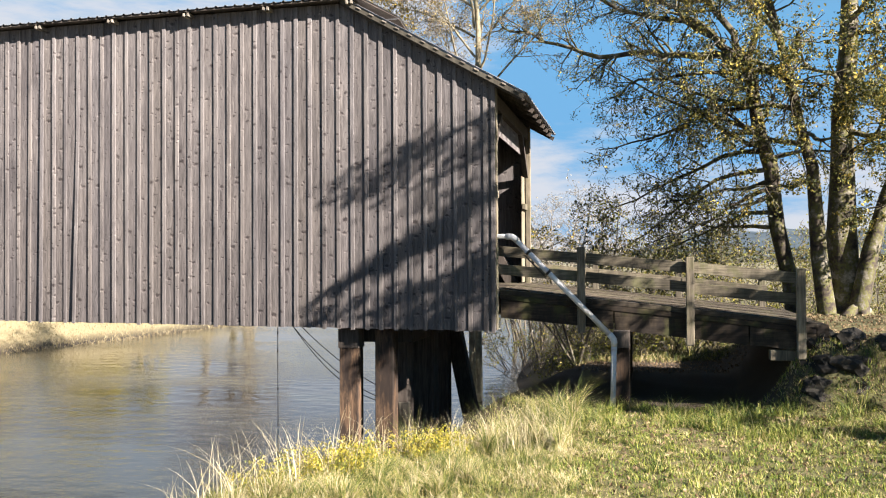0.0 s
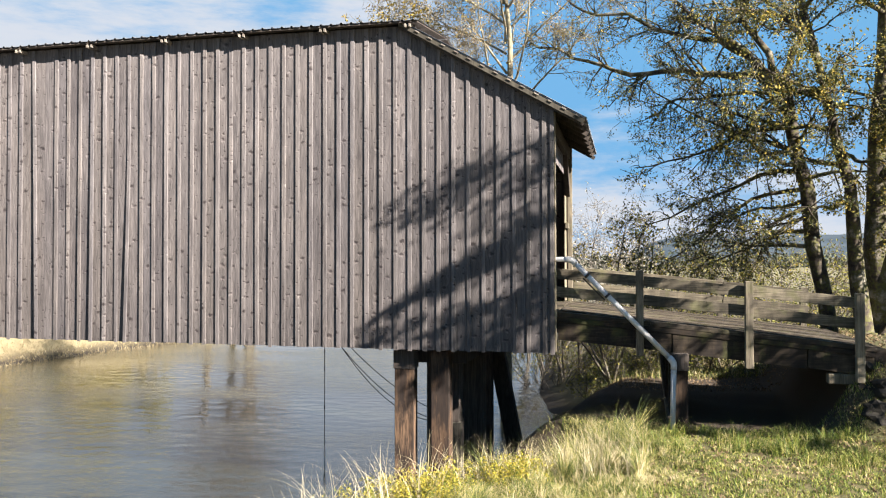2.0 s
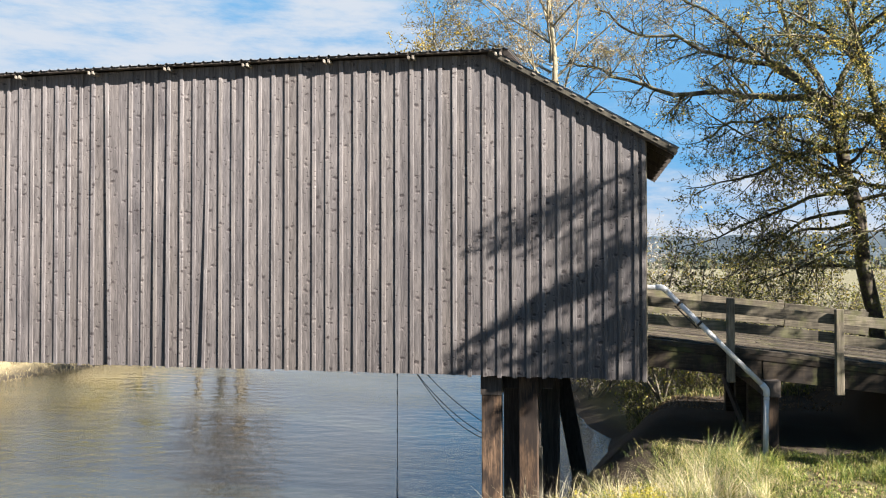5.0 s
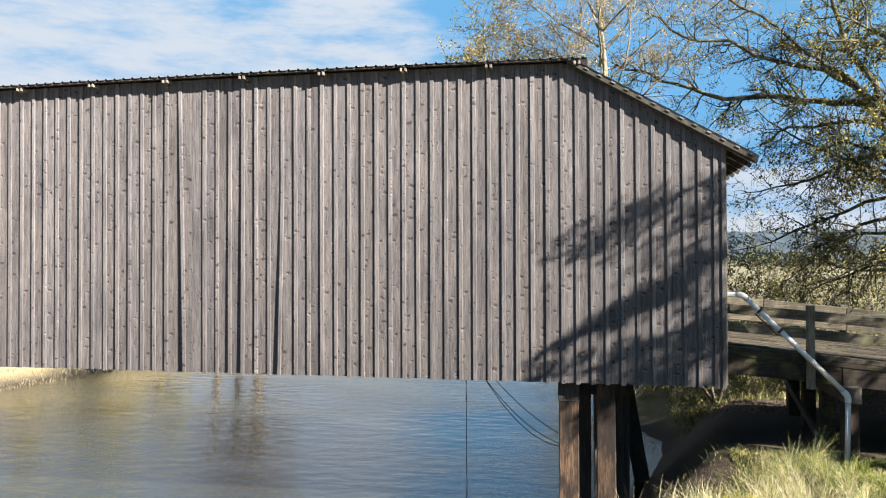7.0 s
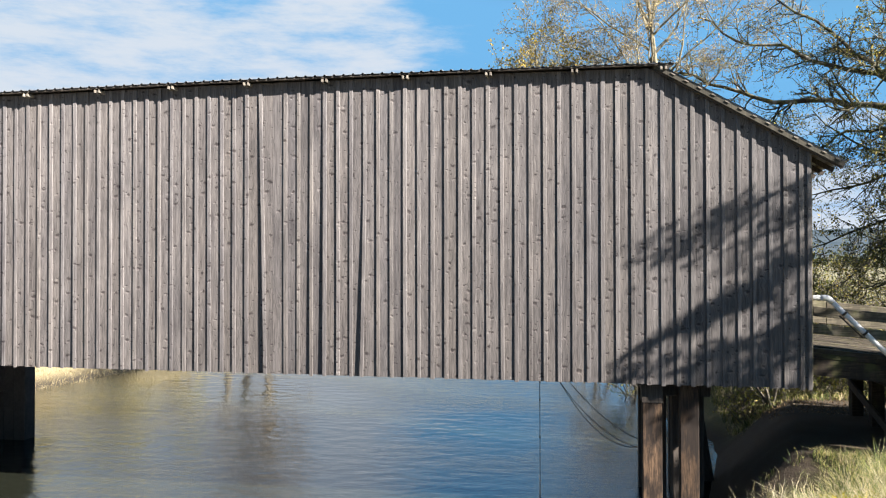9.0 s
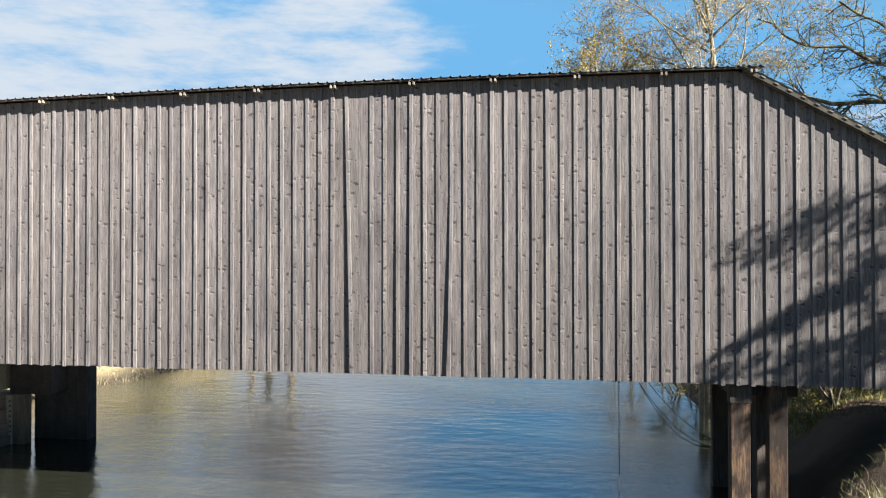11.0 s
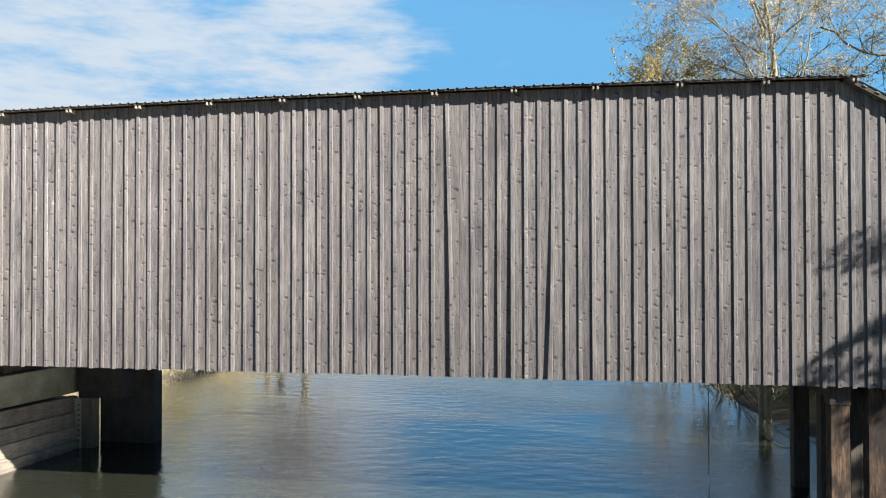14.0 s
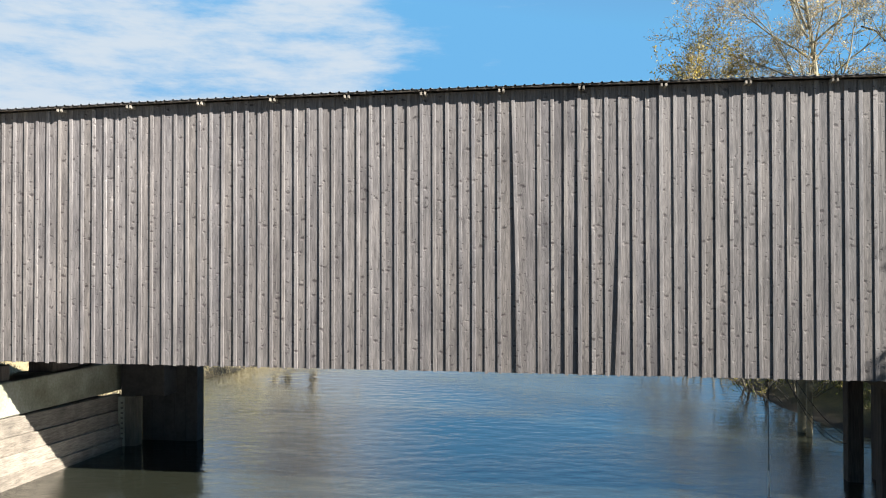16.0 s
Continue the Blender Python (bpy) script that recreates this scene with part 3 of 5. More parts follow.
def build_ground():
    xs = list(np.concatenate([np.linspace(-2500, -140, 16), np.linspace(-120, -50, 12), np.linspace(-46, -14, 44), np.linspace(-13.5, 9.5, 93), np.linspace(10.5, 40, 20), np.linspace(50, 140, 10), np.linspace(200, 2500, 14)]))
    ys = list(np.concatenate([np.linspace(-800, -60, 8), np.linspace(-40, 5, 16), np.linspace(6, 27, 85), np.linspace(28, 70, 43), np.linspace(74, 140, 14), np.linspace(180, 3200, 16)]))
    verts = [(x, y, height(x, y)) for y in ys for x in xs]
    w = len(xs)
    faces = [(j * w + i, j * w + i + 1, (j + 1) * w + i + 1, (j + 1) * w + i) for j in range(len(ys) - 1) for i in range(w - 1)]
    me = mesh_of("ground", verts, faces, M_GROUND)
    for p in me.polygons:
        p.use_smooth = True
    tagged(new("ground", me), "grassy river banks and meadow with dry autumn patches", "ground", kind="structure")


build_ground()
bm = bmesh.new()
bmesh.ops.create_grid(bm, x_segments=40, y_segments=40, size=1.0, matrix=Matrix.Translation((0, 80, WATER)) @ Matrix.Diagonal((140, 150, 1, 1)))
river = part("water", bm, M_WATER, None)
tagged(river, "slow blue-brown river with fine ripples", "river", kind="structure")


def build_hills():
    """Far wooded ridges beyond the valley."""
    for k, (dist, top, base_seed) in enumerate(((1500, 118, 2.0), (2300, 165, 9.0))):
        verts, n = [], 130
        for i in range(n + 1):
            a = radians(-75 + 130 * i / n)
            ridge = top * (0.55 + 0.45 * noise.noise((a * 3.2, base_seed, 0)) + 0.12 * noise.noise((a * 14, base_seed, 3)) + 0.03 * noise.noise((a * 60, base_seed, 5)))
            ridge *= 0.12 + 0.88 * smooth((math.degrees(a) + 3.0) / 8.0)
            for f, h in ((1.0, -2.0), (1.06, ridge * 0.55), (1.16, ridge)):
                verts.append((math.sin(a) * dist * f, math.cos(a) * dist * f, h))
        faces = [(i * 3 + j, i * 3 + j + 3, i * 3 + j + 4, i * 3 + j + 1) for i in range(n) for j in range(2)]
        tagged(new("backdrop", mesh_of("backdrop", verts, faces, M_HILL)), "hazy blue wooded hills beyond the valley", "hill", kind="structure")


build_hills()

# ---- the covered bridge ----
WALL_Y, BACK_Y = 16.60, 22.10         # outer faces of the near and far siding boards
END_X, HIP_X, FAR_END_X = -2.0, -5.30, -46.0
PITCH, FIRST = 0.323, -2.21            # from batten to batten, and the first joint
EAVE_Z, RISE = 9.60, 0.42


def floor_z(x):
    return 2.52 + 0.0068 * (END_X - x)


def eave_z(x):
    """The eave sags a little towards the far end."""
    return EAVE_Z - 0.0007 * (x + 9.0) ** 2 if x > -30 else EAVE_Z - 0.3087 + 0.012 * (x + 30)


def wall_top(x):
    """The siding's upper edge: level, and falling with the roof's sloped ends."""
    if x > HIP_X:
        return 9.535 - 0.572 * (x - HIP_X)
    return eave_z(x) - 0.035 - max(0.0, (FAR_END_X + 3.3) - x) * 0.575


bridge = thing("covered_bridge", "weathered grey timber covered bridge on piles over the river", "bridge", place=(0, 0, 0))
# loose battens by number: how far the foot has swung along the wall, how far it stands off, and from what height
LOOSE = {38: (0.165, 0.060, 10.2), 34: (0.0, 0.022, 7.0), 33: (0.0, 0.042, 9.4), 30: (-0.060, 0.056, 6.9), 53: (0.03, 0.026, 7.4)}
LOST = (37,)                           # joints that have lost their batten


def build_siding():
    frame_bm = bmesh.new()
    for z in (2.75, 4.4, 6.1, 7.3):
        add_box(frame_bm, (FAR_END_X + 0.2, WALL_Y + 0.028, z), (END_X - 0.12, WALL_Y + 0.12, z + 0.14))
    add_box(frame_bm, (FAR_END_X + 3.4, WALL_Y + 0.028, 8.5), (HIP_X, WALL_Y + 0.12, 8.64))
    siding = part("siding", frame_bm, M_FRAME, bridge, "near wall of upright grey boards and battens")
    rng = random.Random(11)
    count = int((FIRST - FAR_END_X) / PITCH)
    edges = [END_X] + [FIRST - k * PITCH for k in range(count)]
    for i, (x1, x0) in enumerate(zip(edges, edges[1:])):
        lo0, lo1 = floor_z(x0) + rng.uniform(-0.012, 0.012), floor_z(x1) + rng.uniform(-0.012, 0.012)
        hi0, hi1 = wall_top(x0), wall_top(x1)
        e0, e1 = x0 + rng.uniform(0.001, 0.004), x1 - rng.uniform(0.001, 0.004)
        f, b = WALL_Y + rng.uniform(-0.003, 0.003), WALL_Y + 0.025
        turned = rng.uniform(-0.004, 0.004)      # a cupped board stands a little askew
        ring = [(e0, lo0, -turned), (e1, lo1, turned), (e1, hi1, turned), (e0, hi0, -turned)]
        verts = [(px - x0, f + t - WALL_Y, pz - 2.5) for px, pz, t in ring] + [(px - x0, b - WALL_Y, pz - 2.5) for px, pz, t in ring]
        faces = [(0, 1, 2, 3), (7, 6, 5, 4)] + [(k, k + 4, (k + 1) % 4 + 4, (k + 1) % 4) for k in range(4)]
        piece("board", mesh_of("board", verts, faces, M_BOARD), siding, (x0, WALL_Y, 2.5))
        # the batten over the joint at x1
        number = i - 1
        if number in LOST:
            continue
        wide, thick = 0.090 + rng.uniform(-0.009, 0.006), 0.024 + rng.uniform(-0.003, 0.004)
        swing, off, start = LOOSE.get(number, (rng.gauss(0, 0.006), max(0.0, rng.gauss(0.0, 0.003)), 7.0))
        c = x1 - (0.047 if i == 0 else 0.0)
        lo, hi = floor_z(x1) + rng.uniform(-0.03, 0.01), wall_top(x1 + 0.03) - 0.01
        bow, back = rng.gauss(0, 0.004), WALL_Y - 0.0075
        vb, n = [], 9 if number in LOOSE else 4
        for k in range(n):
            z = lo + (hi - lo) * k / (n - 1)
            t = max(0.0, (start - z) / (start - lo))
            s, o = swing * t + bow * math.sin(math.pi * k / (n - 1)), off * t
            for px, py in ((-wide / 2, back), (-wide / 2, back - thick + 0.005), (-wide / 2 + 0.005, back - thick), (wide / 2 - 0.009, back - thick), (wide / 2, back - thick + 0.007), (wide / 2, back)):
                vb.append((px + s, py - o - WALL_Y, z - 2.5))
        fb = [(k * 6 + j, k * 6 + (j + 1) % 6, k * 6 + 6 + (j + 1) % 6, k * 6 + 6 + j) for k in range(n - 1) for j in range(6)] + [(5, 4, 3, 2, 1, 0), tuple(range(6 * n - 6, 6 * n))]
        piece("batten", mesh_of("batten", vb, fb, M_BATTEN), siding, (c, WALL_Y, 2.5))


def build_shell():
    """Far wall, floor, end frames and trusses, seen through the end opening and from below."""
    bm = bmesh.new()
    ring = [(FAR_END_X, 2.5), (END_X, 2.5), (END_X, wall_top(END_X)), (HIP_X, 9.5), (FAR_END_X + 3.3, 8.9), (FAR_END_X, wall_top(FAR_END_X))]
    near = [bm.verts.new((x, BACK_Y, z)) for x, z in ring]
    far = [bm.verts.new((x, BACK_Y + 0.05, z)) for x, z in ring]
    bm.faces.new(near), bm.faces.new(list(reversed(far)))
    for k in range(6):
        bm.faces.new((near[k], far[k], far[(k + 1) % 6], near[(k + 1) % 6]))
    part("back_siding", bm, M_BOARD, bridge, "far wall of upright grey boards")
    box_part("floor_deck", (FAR_END_X, WALL_Y + 0.15, 3.22), (END_X - 0.02, BACK_Y - 0.02, 3.38), M_DECK, bridge)
    for y in (WALL_Y + 0.35, BACK_Y - 0.35):
        beam_part("bottom_chord", (FAR_END_X, y, 2.88), (END_X - 0.1, y, 2.85), 0.32, 0.40, M_FRAME, bridge)
        beam_part("top_chord", (FAR_END_X + 3.3, y, 8.6), (HIP_X - 0.2, y, 9.0), 0.28, 0.32, M_FRAME, bridge)
        beam_part("end_post", (END_X - 0.25, y, 3.0), (HIP_X - 0.2, y, 9.0), 0.28, 0.30, M_FRAME, bridge)
        for k in range(9):
            x = HIP_X - k * 4.4
            beam_part("truss_post", (x, y, 3.05), (x, y, 8.85), 0.24, 0.24, M_FRAME, bridge, up=(0, 1, 0))
            if k < 8:
                beam_part("truss_brace", (x, y, 3.05), (x - 4.4, y, 8.85), 0.18, 0.2, M_FRAME, bridge, up=(0, 1, 0))
    for k in range(14):
        x = END_X - 0.6 - k * 3.2
        box_part("floor_beam", (x - 0.14, WALL_Y + 0.2, 2.68), (x + 0.14, BACK_Y - 0.1, 3.2), M_FRAME, bridge)
    # the end opening: corner posts, a lintel, knee braces, boarded cheeks
    for y, inward in ((WALL_Y + 0.10, 1), (BACK_Y - 0.10, -1)):
        box_part("corner_post", (END_X - 0.10, y - 0.09, 2.55 if inward > 0 else 3.0), (END_X + 0.02, y + 0.09, 7.56), M_POST, bridge)
        beam_part("knee_brace", (END_X - 0.1, y, 6.2), (END_X - 0.1, y + inward * 1.1, 7.25), 0.14, 0.14, M_FRAME, bridge)
        box_part("cheek_board", (END_X - 0.16, min(y, y + inward * 0.55), 3.4), (END_X - 0.13, max(y, y + inward * 0.55), 6.2), M_POST, bridge)
        box_part("cleat", (END_X - 0.125, min(y + inward * 0.10, y + inward * 0.62), 5.32), (END_X - 0.05, max(y + inward * 0.10, y + inward * 0.62), 5.47), M_POST, bridge)
    box_part("lintel", (END_X - 0.14, WALL_Y + 0.2, 7.2), (END_X - 0.02, BACK_Y - 0.2, 7.5), M_FRAME, bridge)
    for k in range(17):
        y = WALL_Y + 0.2 + k * 0.32
        box_part("gable_board", (END_X - 0.17, y, 6.75 + 0.0 * k), (END_X - 0.145, y + 0.315, 7.5), M_BOARD, bridge)


def build_roof():
    mid = (WALL_Y + BACK_Y) / 2
    near_e, far_e = WALL_Y - 0.29, BACK_Y + 0.34
    x0, x1 = FAR_END_X + 3.0, HIP_X + 0.42
    roof_bm, rows, n = bmesh.new(), [], 24
    for k in range(n + 1):      # dark sheathing under the metal, bent with the eave
        x = x0 + (x1 - x0) * k / n
        e = eave_z(x)
        ring = ((near_e + 0.03, e - 0.03), (mid, e + RISE - 0.03), (far_e - 0.03, e - 0.03), (far_e - 0.03, e), (mid, e + RISE), (near_e + 0.03, e))
        rows.append([roof_bm.verts.new((x, y, z)) for y, z in ring])
    for a, b in zip(rows, rows[1:]):
        for j in range(6):
            roof_bm.faces.new((a[j], a[(j + 1) % 6], b[(j + 1) % 6], b[j]))
    roof_bm.faces.new(rows[0]), roof_bm.faces.new(list(reversed(rows[-1])))
    roof = part("roof", roof_bm, M_FRAME, bridge, "ribbed grey metal roof over dark sheathing")
    # ribbed sheets, 0.92 m wide, on both slopes
    wide, ribs = 0.92, 4
    prof = []
    for k in range(ribs):
        a = k * wide / ribs
        prof += [(a, 0.0), (a + 0.075, 0.0), (a + 0.095, 0.028), (a + 0.125, 0.028), (a + 0.145, 0.0)]
    prof.append((wide, 0.0))

    def sheet(run, rise):
        verts, n = [], len(prof)
        for t in (0, 1):
            verts += [(px, t * run, pz + t * rise) for px, pz in prof]
        verts += [(px, py, pz + 0.004) for px, py, pz in verts]
        m = 2 * n
        faces = [(i, i + 1, n + i + 1, n + i) for i in range(n - 1)] + [(m + i, m + n + i, m + n + i + 1, m + i + 1) for i in range(n - 1)]
        faces += [(i + 1, i, m + i, m + i + 1) for i in range(n - 1)]
        return mesh_of("roof_sheet", verts, faces, M_ROOF)

    up = sheet(mid - near_e + 0.02, RISE)
    down = sheet(far_e - mid + 0.02, -RISE)
    k, x = 0, x1 - wide + 0.03
    while x > x0:
        tip = math.atan2(eave_z(x) - eave_z(x + wide), wide)
        piece("roof_sheet", up, roof, (x, near_e, eave_z(x) + 0.006 + 0.005 * (k % 2)), (0, tip, 0))
        piece("roof_sheet", down, roof, (x, mid, eave_z(x) + RISE + 0.006 + 0.005 * (k % 2)), (0, tip, 0))
        k, x = k + 1, x - wide
    bm = bmesh.new()
    add_tube(bm, [(x0 + (x1 - x0) * k / 12, mid, eave_z(x0 + (x1 - x0) * k / 12) + RISE) for k in range(13)], 0.05, 8)
    part("ridge_cap", bm, M_ROOF, roof)
    # pairs of lookout ends under the eave
    x = -5.10
    me = box_mesh("lookout", (0.05, 0.56, 0.075), M_PURLIN, 0.006)
    while x > x0:
        for dx in (-0.05, 0.05):
            piece("lookout", me, roof, (x + dx, WALL_Y + 0.03, eave_z(x) - 0.085))
        x -= 1.928
    # boarded gable above the sloped end
    bm = bmesh.new()
    tri = [(HIP_X, WALL_Y, 9.3), (HIP_X, BACK_Y, 9.3), (HIP_X, BACK_Y, EAVE_Z - 0.05), (HIP_X, mid, EAVE_Z + RISE - 0.08), (HIP_X, WALL_Y, EAVE_Z - 0.05)]
    a, b = [bm.verts.new(p) for p in tri], [bm.verts.new((p[0] + 0.03, p[1], p[2])) for p in tri]
    bm.faces.new(a), bm.faces.new(list(reversed(b)))
    for k in range(5):
        bm.faces.new((a[k], b[k], b[(k + 1) % 5], a[(k + 1) % 5]))
    part("gable_end", bm, M_BOARD, bridge)
    # sloped end roof: rafters, open sheathing strips, metal on top
    near_e += 0.08
    xa, za, xb, zb = HIP_X - 0.02, 9.58, -1.36, 9.58 - 0.575 * 3.94
    end_roof = part("end_roof", _sloped(xa, za + 0.055, xb, zb + 0.055, near_e + 0.02, far_e - 0.02, 0.02), M_ROOF, bridge, "sloped metal roof over the bridge end")
    length = math.hypot(xb - xa, za - zb)
    tilt = math.atan2(za - zb, xb - xa)
    strip = box_mesh("roof_strip", (0.10, far_e - near_e - 0.12, 0.026), M_PURLIN, 0.003)
    n = 14
    for k in range(n):
        t = (k + 0.5) / n
        piece("roof_strip", strip, end_roof, (xa + (xb - xa) * t, mid, za + (zb - za) * t + 0.028), (0, tilt, 0))
    for k in range(9):
        y = near_e + 0.09 + k * (far_e - near_e - 0.2) / 8
        beam_part("rafter", (xa, y, za - 0.045), (xb - 0.02, y, zb - 0.045), 0.045, 0.10, M_FRAME, end_roof, 0.0)
    beam_part("barge_board", (xa + 0.02, near_e + 0.035, za - 0.005), (xb - 0.02, near_e + 0.035, zb - 0.005), 0.03, 0.11, M_GREY, end_roof, 0.004)
    rib = _ribbed(length + 0.03, far_e - near_e, 0.3)
    ob = piece("roof_sheet", rib, end_roof, (xa, near_e, za + 0.082), (0, tilt, 0))


def _sloped(xa, za, xb, zb, y0, y1, thick):
    bm = bmesh.new()
    q = ((xa, y0, za), (xb, y0, zb), (xb, y1, zb), (xa, y1, za))
    lo, hi = [bm.verts.new(p) for p in q], [bm.verts.new((p[0], p[1], p[2] + thick)) for p in q]
    bm.faces.new(lo), bm.faces.new(list(reversed(hi)))
    for k in range(4):
        bm.faces.new((lo[k], hi[k], hi[(k + 1) % 4], lo[(k + 1) % 4]))
    return bm


def _ribbed(length, wide, step):
    """One ribbed metal field: ribs run along x."""
    prof, y = [], 0.0
    while y < wide - step:
        prof += [(y, 0.0), (y + step * 0.55, 0.0), (y + step * 0.62, 0.028), (y + step * 0.78, 0.028), (y + step * 0.85, 0.0)]
        y += step
    prof.append((wide, 0.0))
    n = len(prof)
    verts = [(0, py, pz) for py, pz in prof] + [(length, py, pz) for py, pz in prof]
    verts += [(x, y, z + 0.004) for x, y, z in verts]
    m = 2 * n
    faces = [(i, n + i, n + i + 1, i + 1) for i in range(n - 1)] + [(m + i, m + i + 1, m + n + i + 1, m + n + i) for i in range(n - 1)]
    faces += [(n + i, n + i + 1, m + n + i + 1, m + n + i) for i in range(n - 1)]
    return mesh_of("roof_sheet", verts, faces, M_ROOF)


build_siding()
build_shell()
build_roof()


# ---- approach ramp with its rails ----
def deck_z(x):
    return 3.37 - 0.088 * (x - END_X) - 0.0022 * (x - END_X) ** 2


ramp = thing("approach_ramp", "worn timber approach ramp with plank deck and post-and-rail sides", "ramp")


def ramp_strip(name, x0, x1, y0, y1, top, thick, mat, parent, bevel=0.006, steps=6):
    """A timber that follows the ramp's bend."""
    bm = bmesh.new()
    rows = []
    for k in range(steps + 1):
        x = x0 + (x1 - x0) * k / steps
        z = deck_z(x) + top
        rows.append([bm.verts.new(p) for p in ((x, y0, z), (x, y1, z), (x, y1, z - thick), (x, y0, z - thick))])
    for a, b in zip(rows, rows[1:]):
        for j in range(4):
            bm.faces.new((a[j], a[(j + 1) % 4], b[(j + 1) % 4], b[j]))
    bm.faces.new(rows[0]), bm.faces.new(list(reversed(rows[-1])))
    return part(name, bm, mat, parent)


def build_ramp():
    rng = random.Random(3)
    deck = ramp_strip("deck", END_X + 0.02, 4.18, WALL_Y + 0.30, BACK_Y + 0.05, -0.10, 0.10, M_BEAM, ramp)
    y = WALL_Y + 0.30
    while y < BACK_Y - 0.1:
        w = rng.uniform(0.23, 0.29)
        cut = rng.uniform(0.4, 3.2)
        for a, b in ((END_X + 0.03, END_X + cut), (END_X + cut + 0.01, 4.20)):
            ramp_strip("deck_plank", a, b, y, y + w - 0.028, rng.uniform(-0.012, 0.014), 0.092, M_DECK, deck, steps=3)
        y += w
    for yy in (WALL_Y + 0.32, WALL_Y + 2.0, WALL_Y + 3.7, BACK_Y - 0.12):
        for a, b in ((END_X + 0.04, 0.35), (0.38, 2.95), (2.98, 4.18)):
            ramp_strip("stringer", a, b, yy, yy + 0.17, -0.21, 0.36 + rng.uniform(-0.02, 0.02), M_BEAM, ramp, steps=3)
    # added beam that stops sun leaking in under the deck's end
    box_part("end_sill", (4.19, WALL_Y + 0.34, 1.2), (4.42, BACK_Y - 0.02, deck_z(4.2) - 0.03), M_BEAM, ramp, 0.015)
    for side, y in ((-1, WALL_Y + 0.22), (1, BACK_Y + 0.12)):
        for x, top in ((-0.28, 4.25), (1.85, 4.03), (3.90, 3.80)):
            w = 0.155
            box_part("post", (x - w / 2, y - w / 2, deck_z(x) - (0.72 if side < 0 else 0.3)), (x + w / 2, y + w / 2, top if side < 0 else top - 0.04), M_POST, ramp, 0.012)
        ins = y - side * 0.115
        for a, b in ((END_X - 0.3, -0.22), (-0.2, 1.90), (1.92, 4.0)):
            for hi in (0.945, 0.545):
                z0, z1 = deck_z(a) + hi - 0.125, deck_z(b) + hi - 0.125
                sag = rng.uniform(-0.012, 0.012)
                beam_part("rail", (a, ins, z0 + sag), (b, ins, z1 + sag), 0.055, 0.215, M_RAIL, ramp, 0.006)


build_ramp()


def build_bent(name, x, ys, foot, top, label, group):
    bent = thing(name, label, "support", group)
    box_part("cap_beam", (x - 0.16, min(ys) - 0.3, top - 0.34), (x + 0.16, max(ys) + 0.3, top), M_FRAME, bent, 0.01)
    for y in ys:
        box_part("support_post", (x - 0.15, y - 0.15, foot), (x + 0.15, y + 0.15, top - 0.345), M_BEAM if y > min(ys) else M_PILE, bent, 0.015)
    beam_part("cross_brace", (x - 0.19, min(ys), foot + 0.3), (x - 0.19, max(ys), top - 0.6), 0.07, 0.2, M_FRAME, bent)
    return bent


build_bent("trestle", 0.52, (WALL_Y + 0.38, WALL_Y + 2.1, WALL_Y + 3.8, BACK_Y - 0.1), 0.4, deck_z(0.5) - 0.58, "dark timber trestle under the ramp", "trestles")

bearing = thing("bearing_block", "weathered timber block bearing the ramp's landward end", "block")
box_part("bearing_timber", (3.35, WALL_Y + 0.34, 2.0), (4.25, WALL_Y + 0.60, 2.2), M_POST, bearing, 0.015)


# ---- the drain pipe ----
def build_pipe():
    pipe = thing("drain_pipe", "white plastic drain pipe with elbows and a bracket", "pipe")
    y = WALL_Y - 0.02
    a, b, c, d = (END_X - 0.25, y + 0.12, 4.475), (-1.66, y + 0.1, 4.475), (0.38, y - 0.01, 2.40), (0.34, y - 0.03, 0.86)

    def run(name, p, q, r, mat=M_PIPE, parent=pipe, sides=14):
        bm = bmesh.new()
        add_tube(bm, [p, q], r, sides)
        return part(name, bm, mat, parent)

    run("pipe_run", a, b, 0.052), run("pipe_run", b, c, 0.054), run("pipe_run", c, d, 0.054)
    for p, q, s in ((a, b, c), (b, c, d)):
        p, q, s = Vector(p), Vector(q), Vector(s)
        u, w = (p - q).normalized(), (s - q).normalized()
        bm = bmesh.new()
        add_tube(bm, [q + u * 0.14, q + u * 0.06, q + (u + w) * 0.018, q + w * 0.06, q + w * 0.14], 0.064, 14)
        part("elbow", bm, M_PIPE, pipe)
    for t in (0.16, 0.36):
        p, w = Vector(b).lerp(Vector(c), t), (Vector(c) - Vector(b)).normalized()
        run("clamp", p - w * 0.025, p + w * 0.025, 0.066, M_IRON)
    p, q = Vector(b).lerp(Vector(c), 0.15), Vector(b).lerp(Vector(c), 0.37)
    low = Vector((-0.07, 0.02, -0.075))
    run("strut", p + low, q + low, 0.016, M_IRON)
    w = Vector((0, 0, -1))
    q = Vector(c).lerp(Vector(d), 0.12)
    run("coupling", q, q + w * 0.03, 0.060)


build_pipe()


# ---- piles under the bridge's end ----
def timber_pile(x, y, w, d, foot, top, mat, label, tilt=(0, 0)):
    p = thing("timber_pile", label, "pile", "piles under the bridge", (x, y, foot))
    bm = bmesh.new()
    add_beam(bm, (0, 0, 0), (tilt[0], tilt[1], top - foot), w, d, 0.018, up=(0, 1, 0))
    part("shaft", bm, mat, p)
    return p


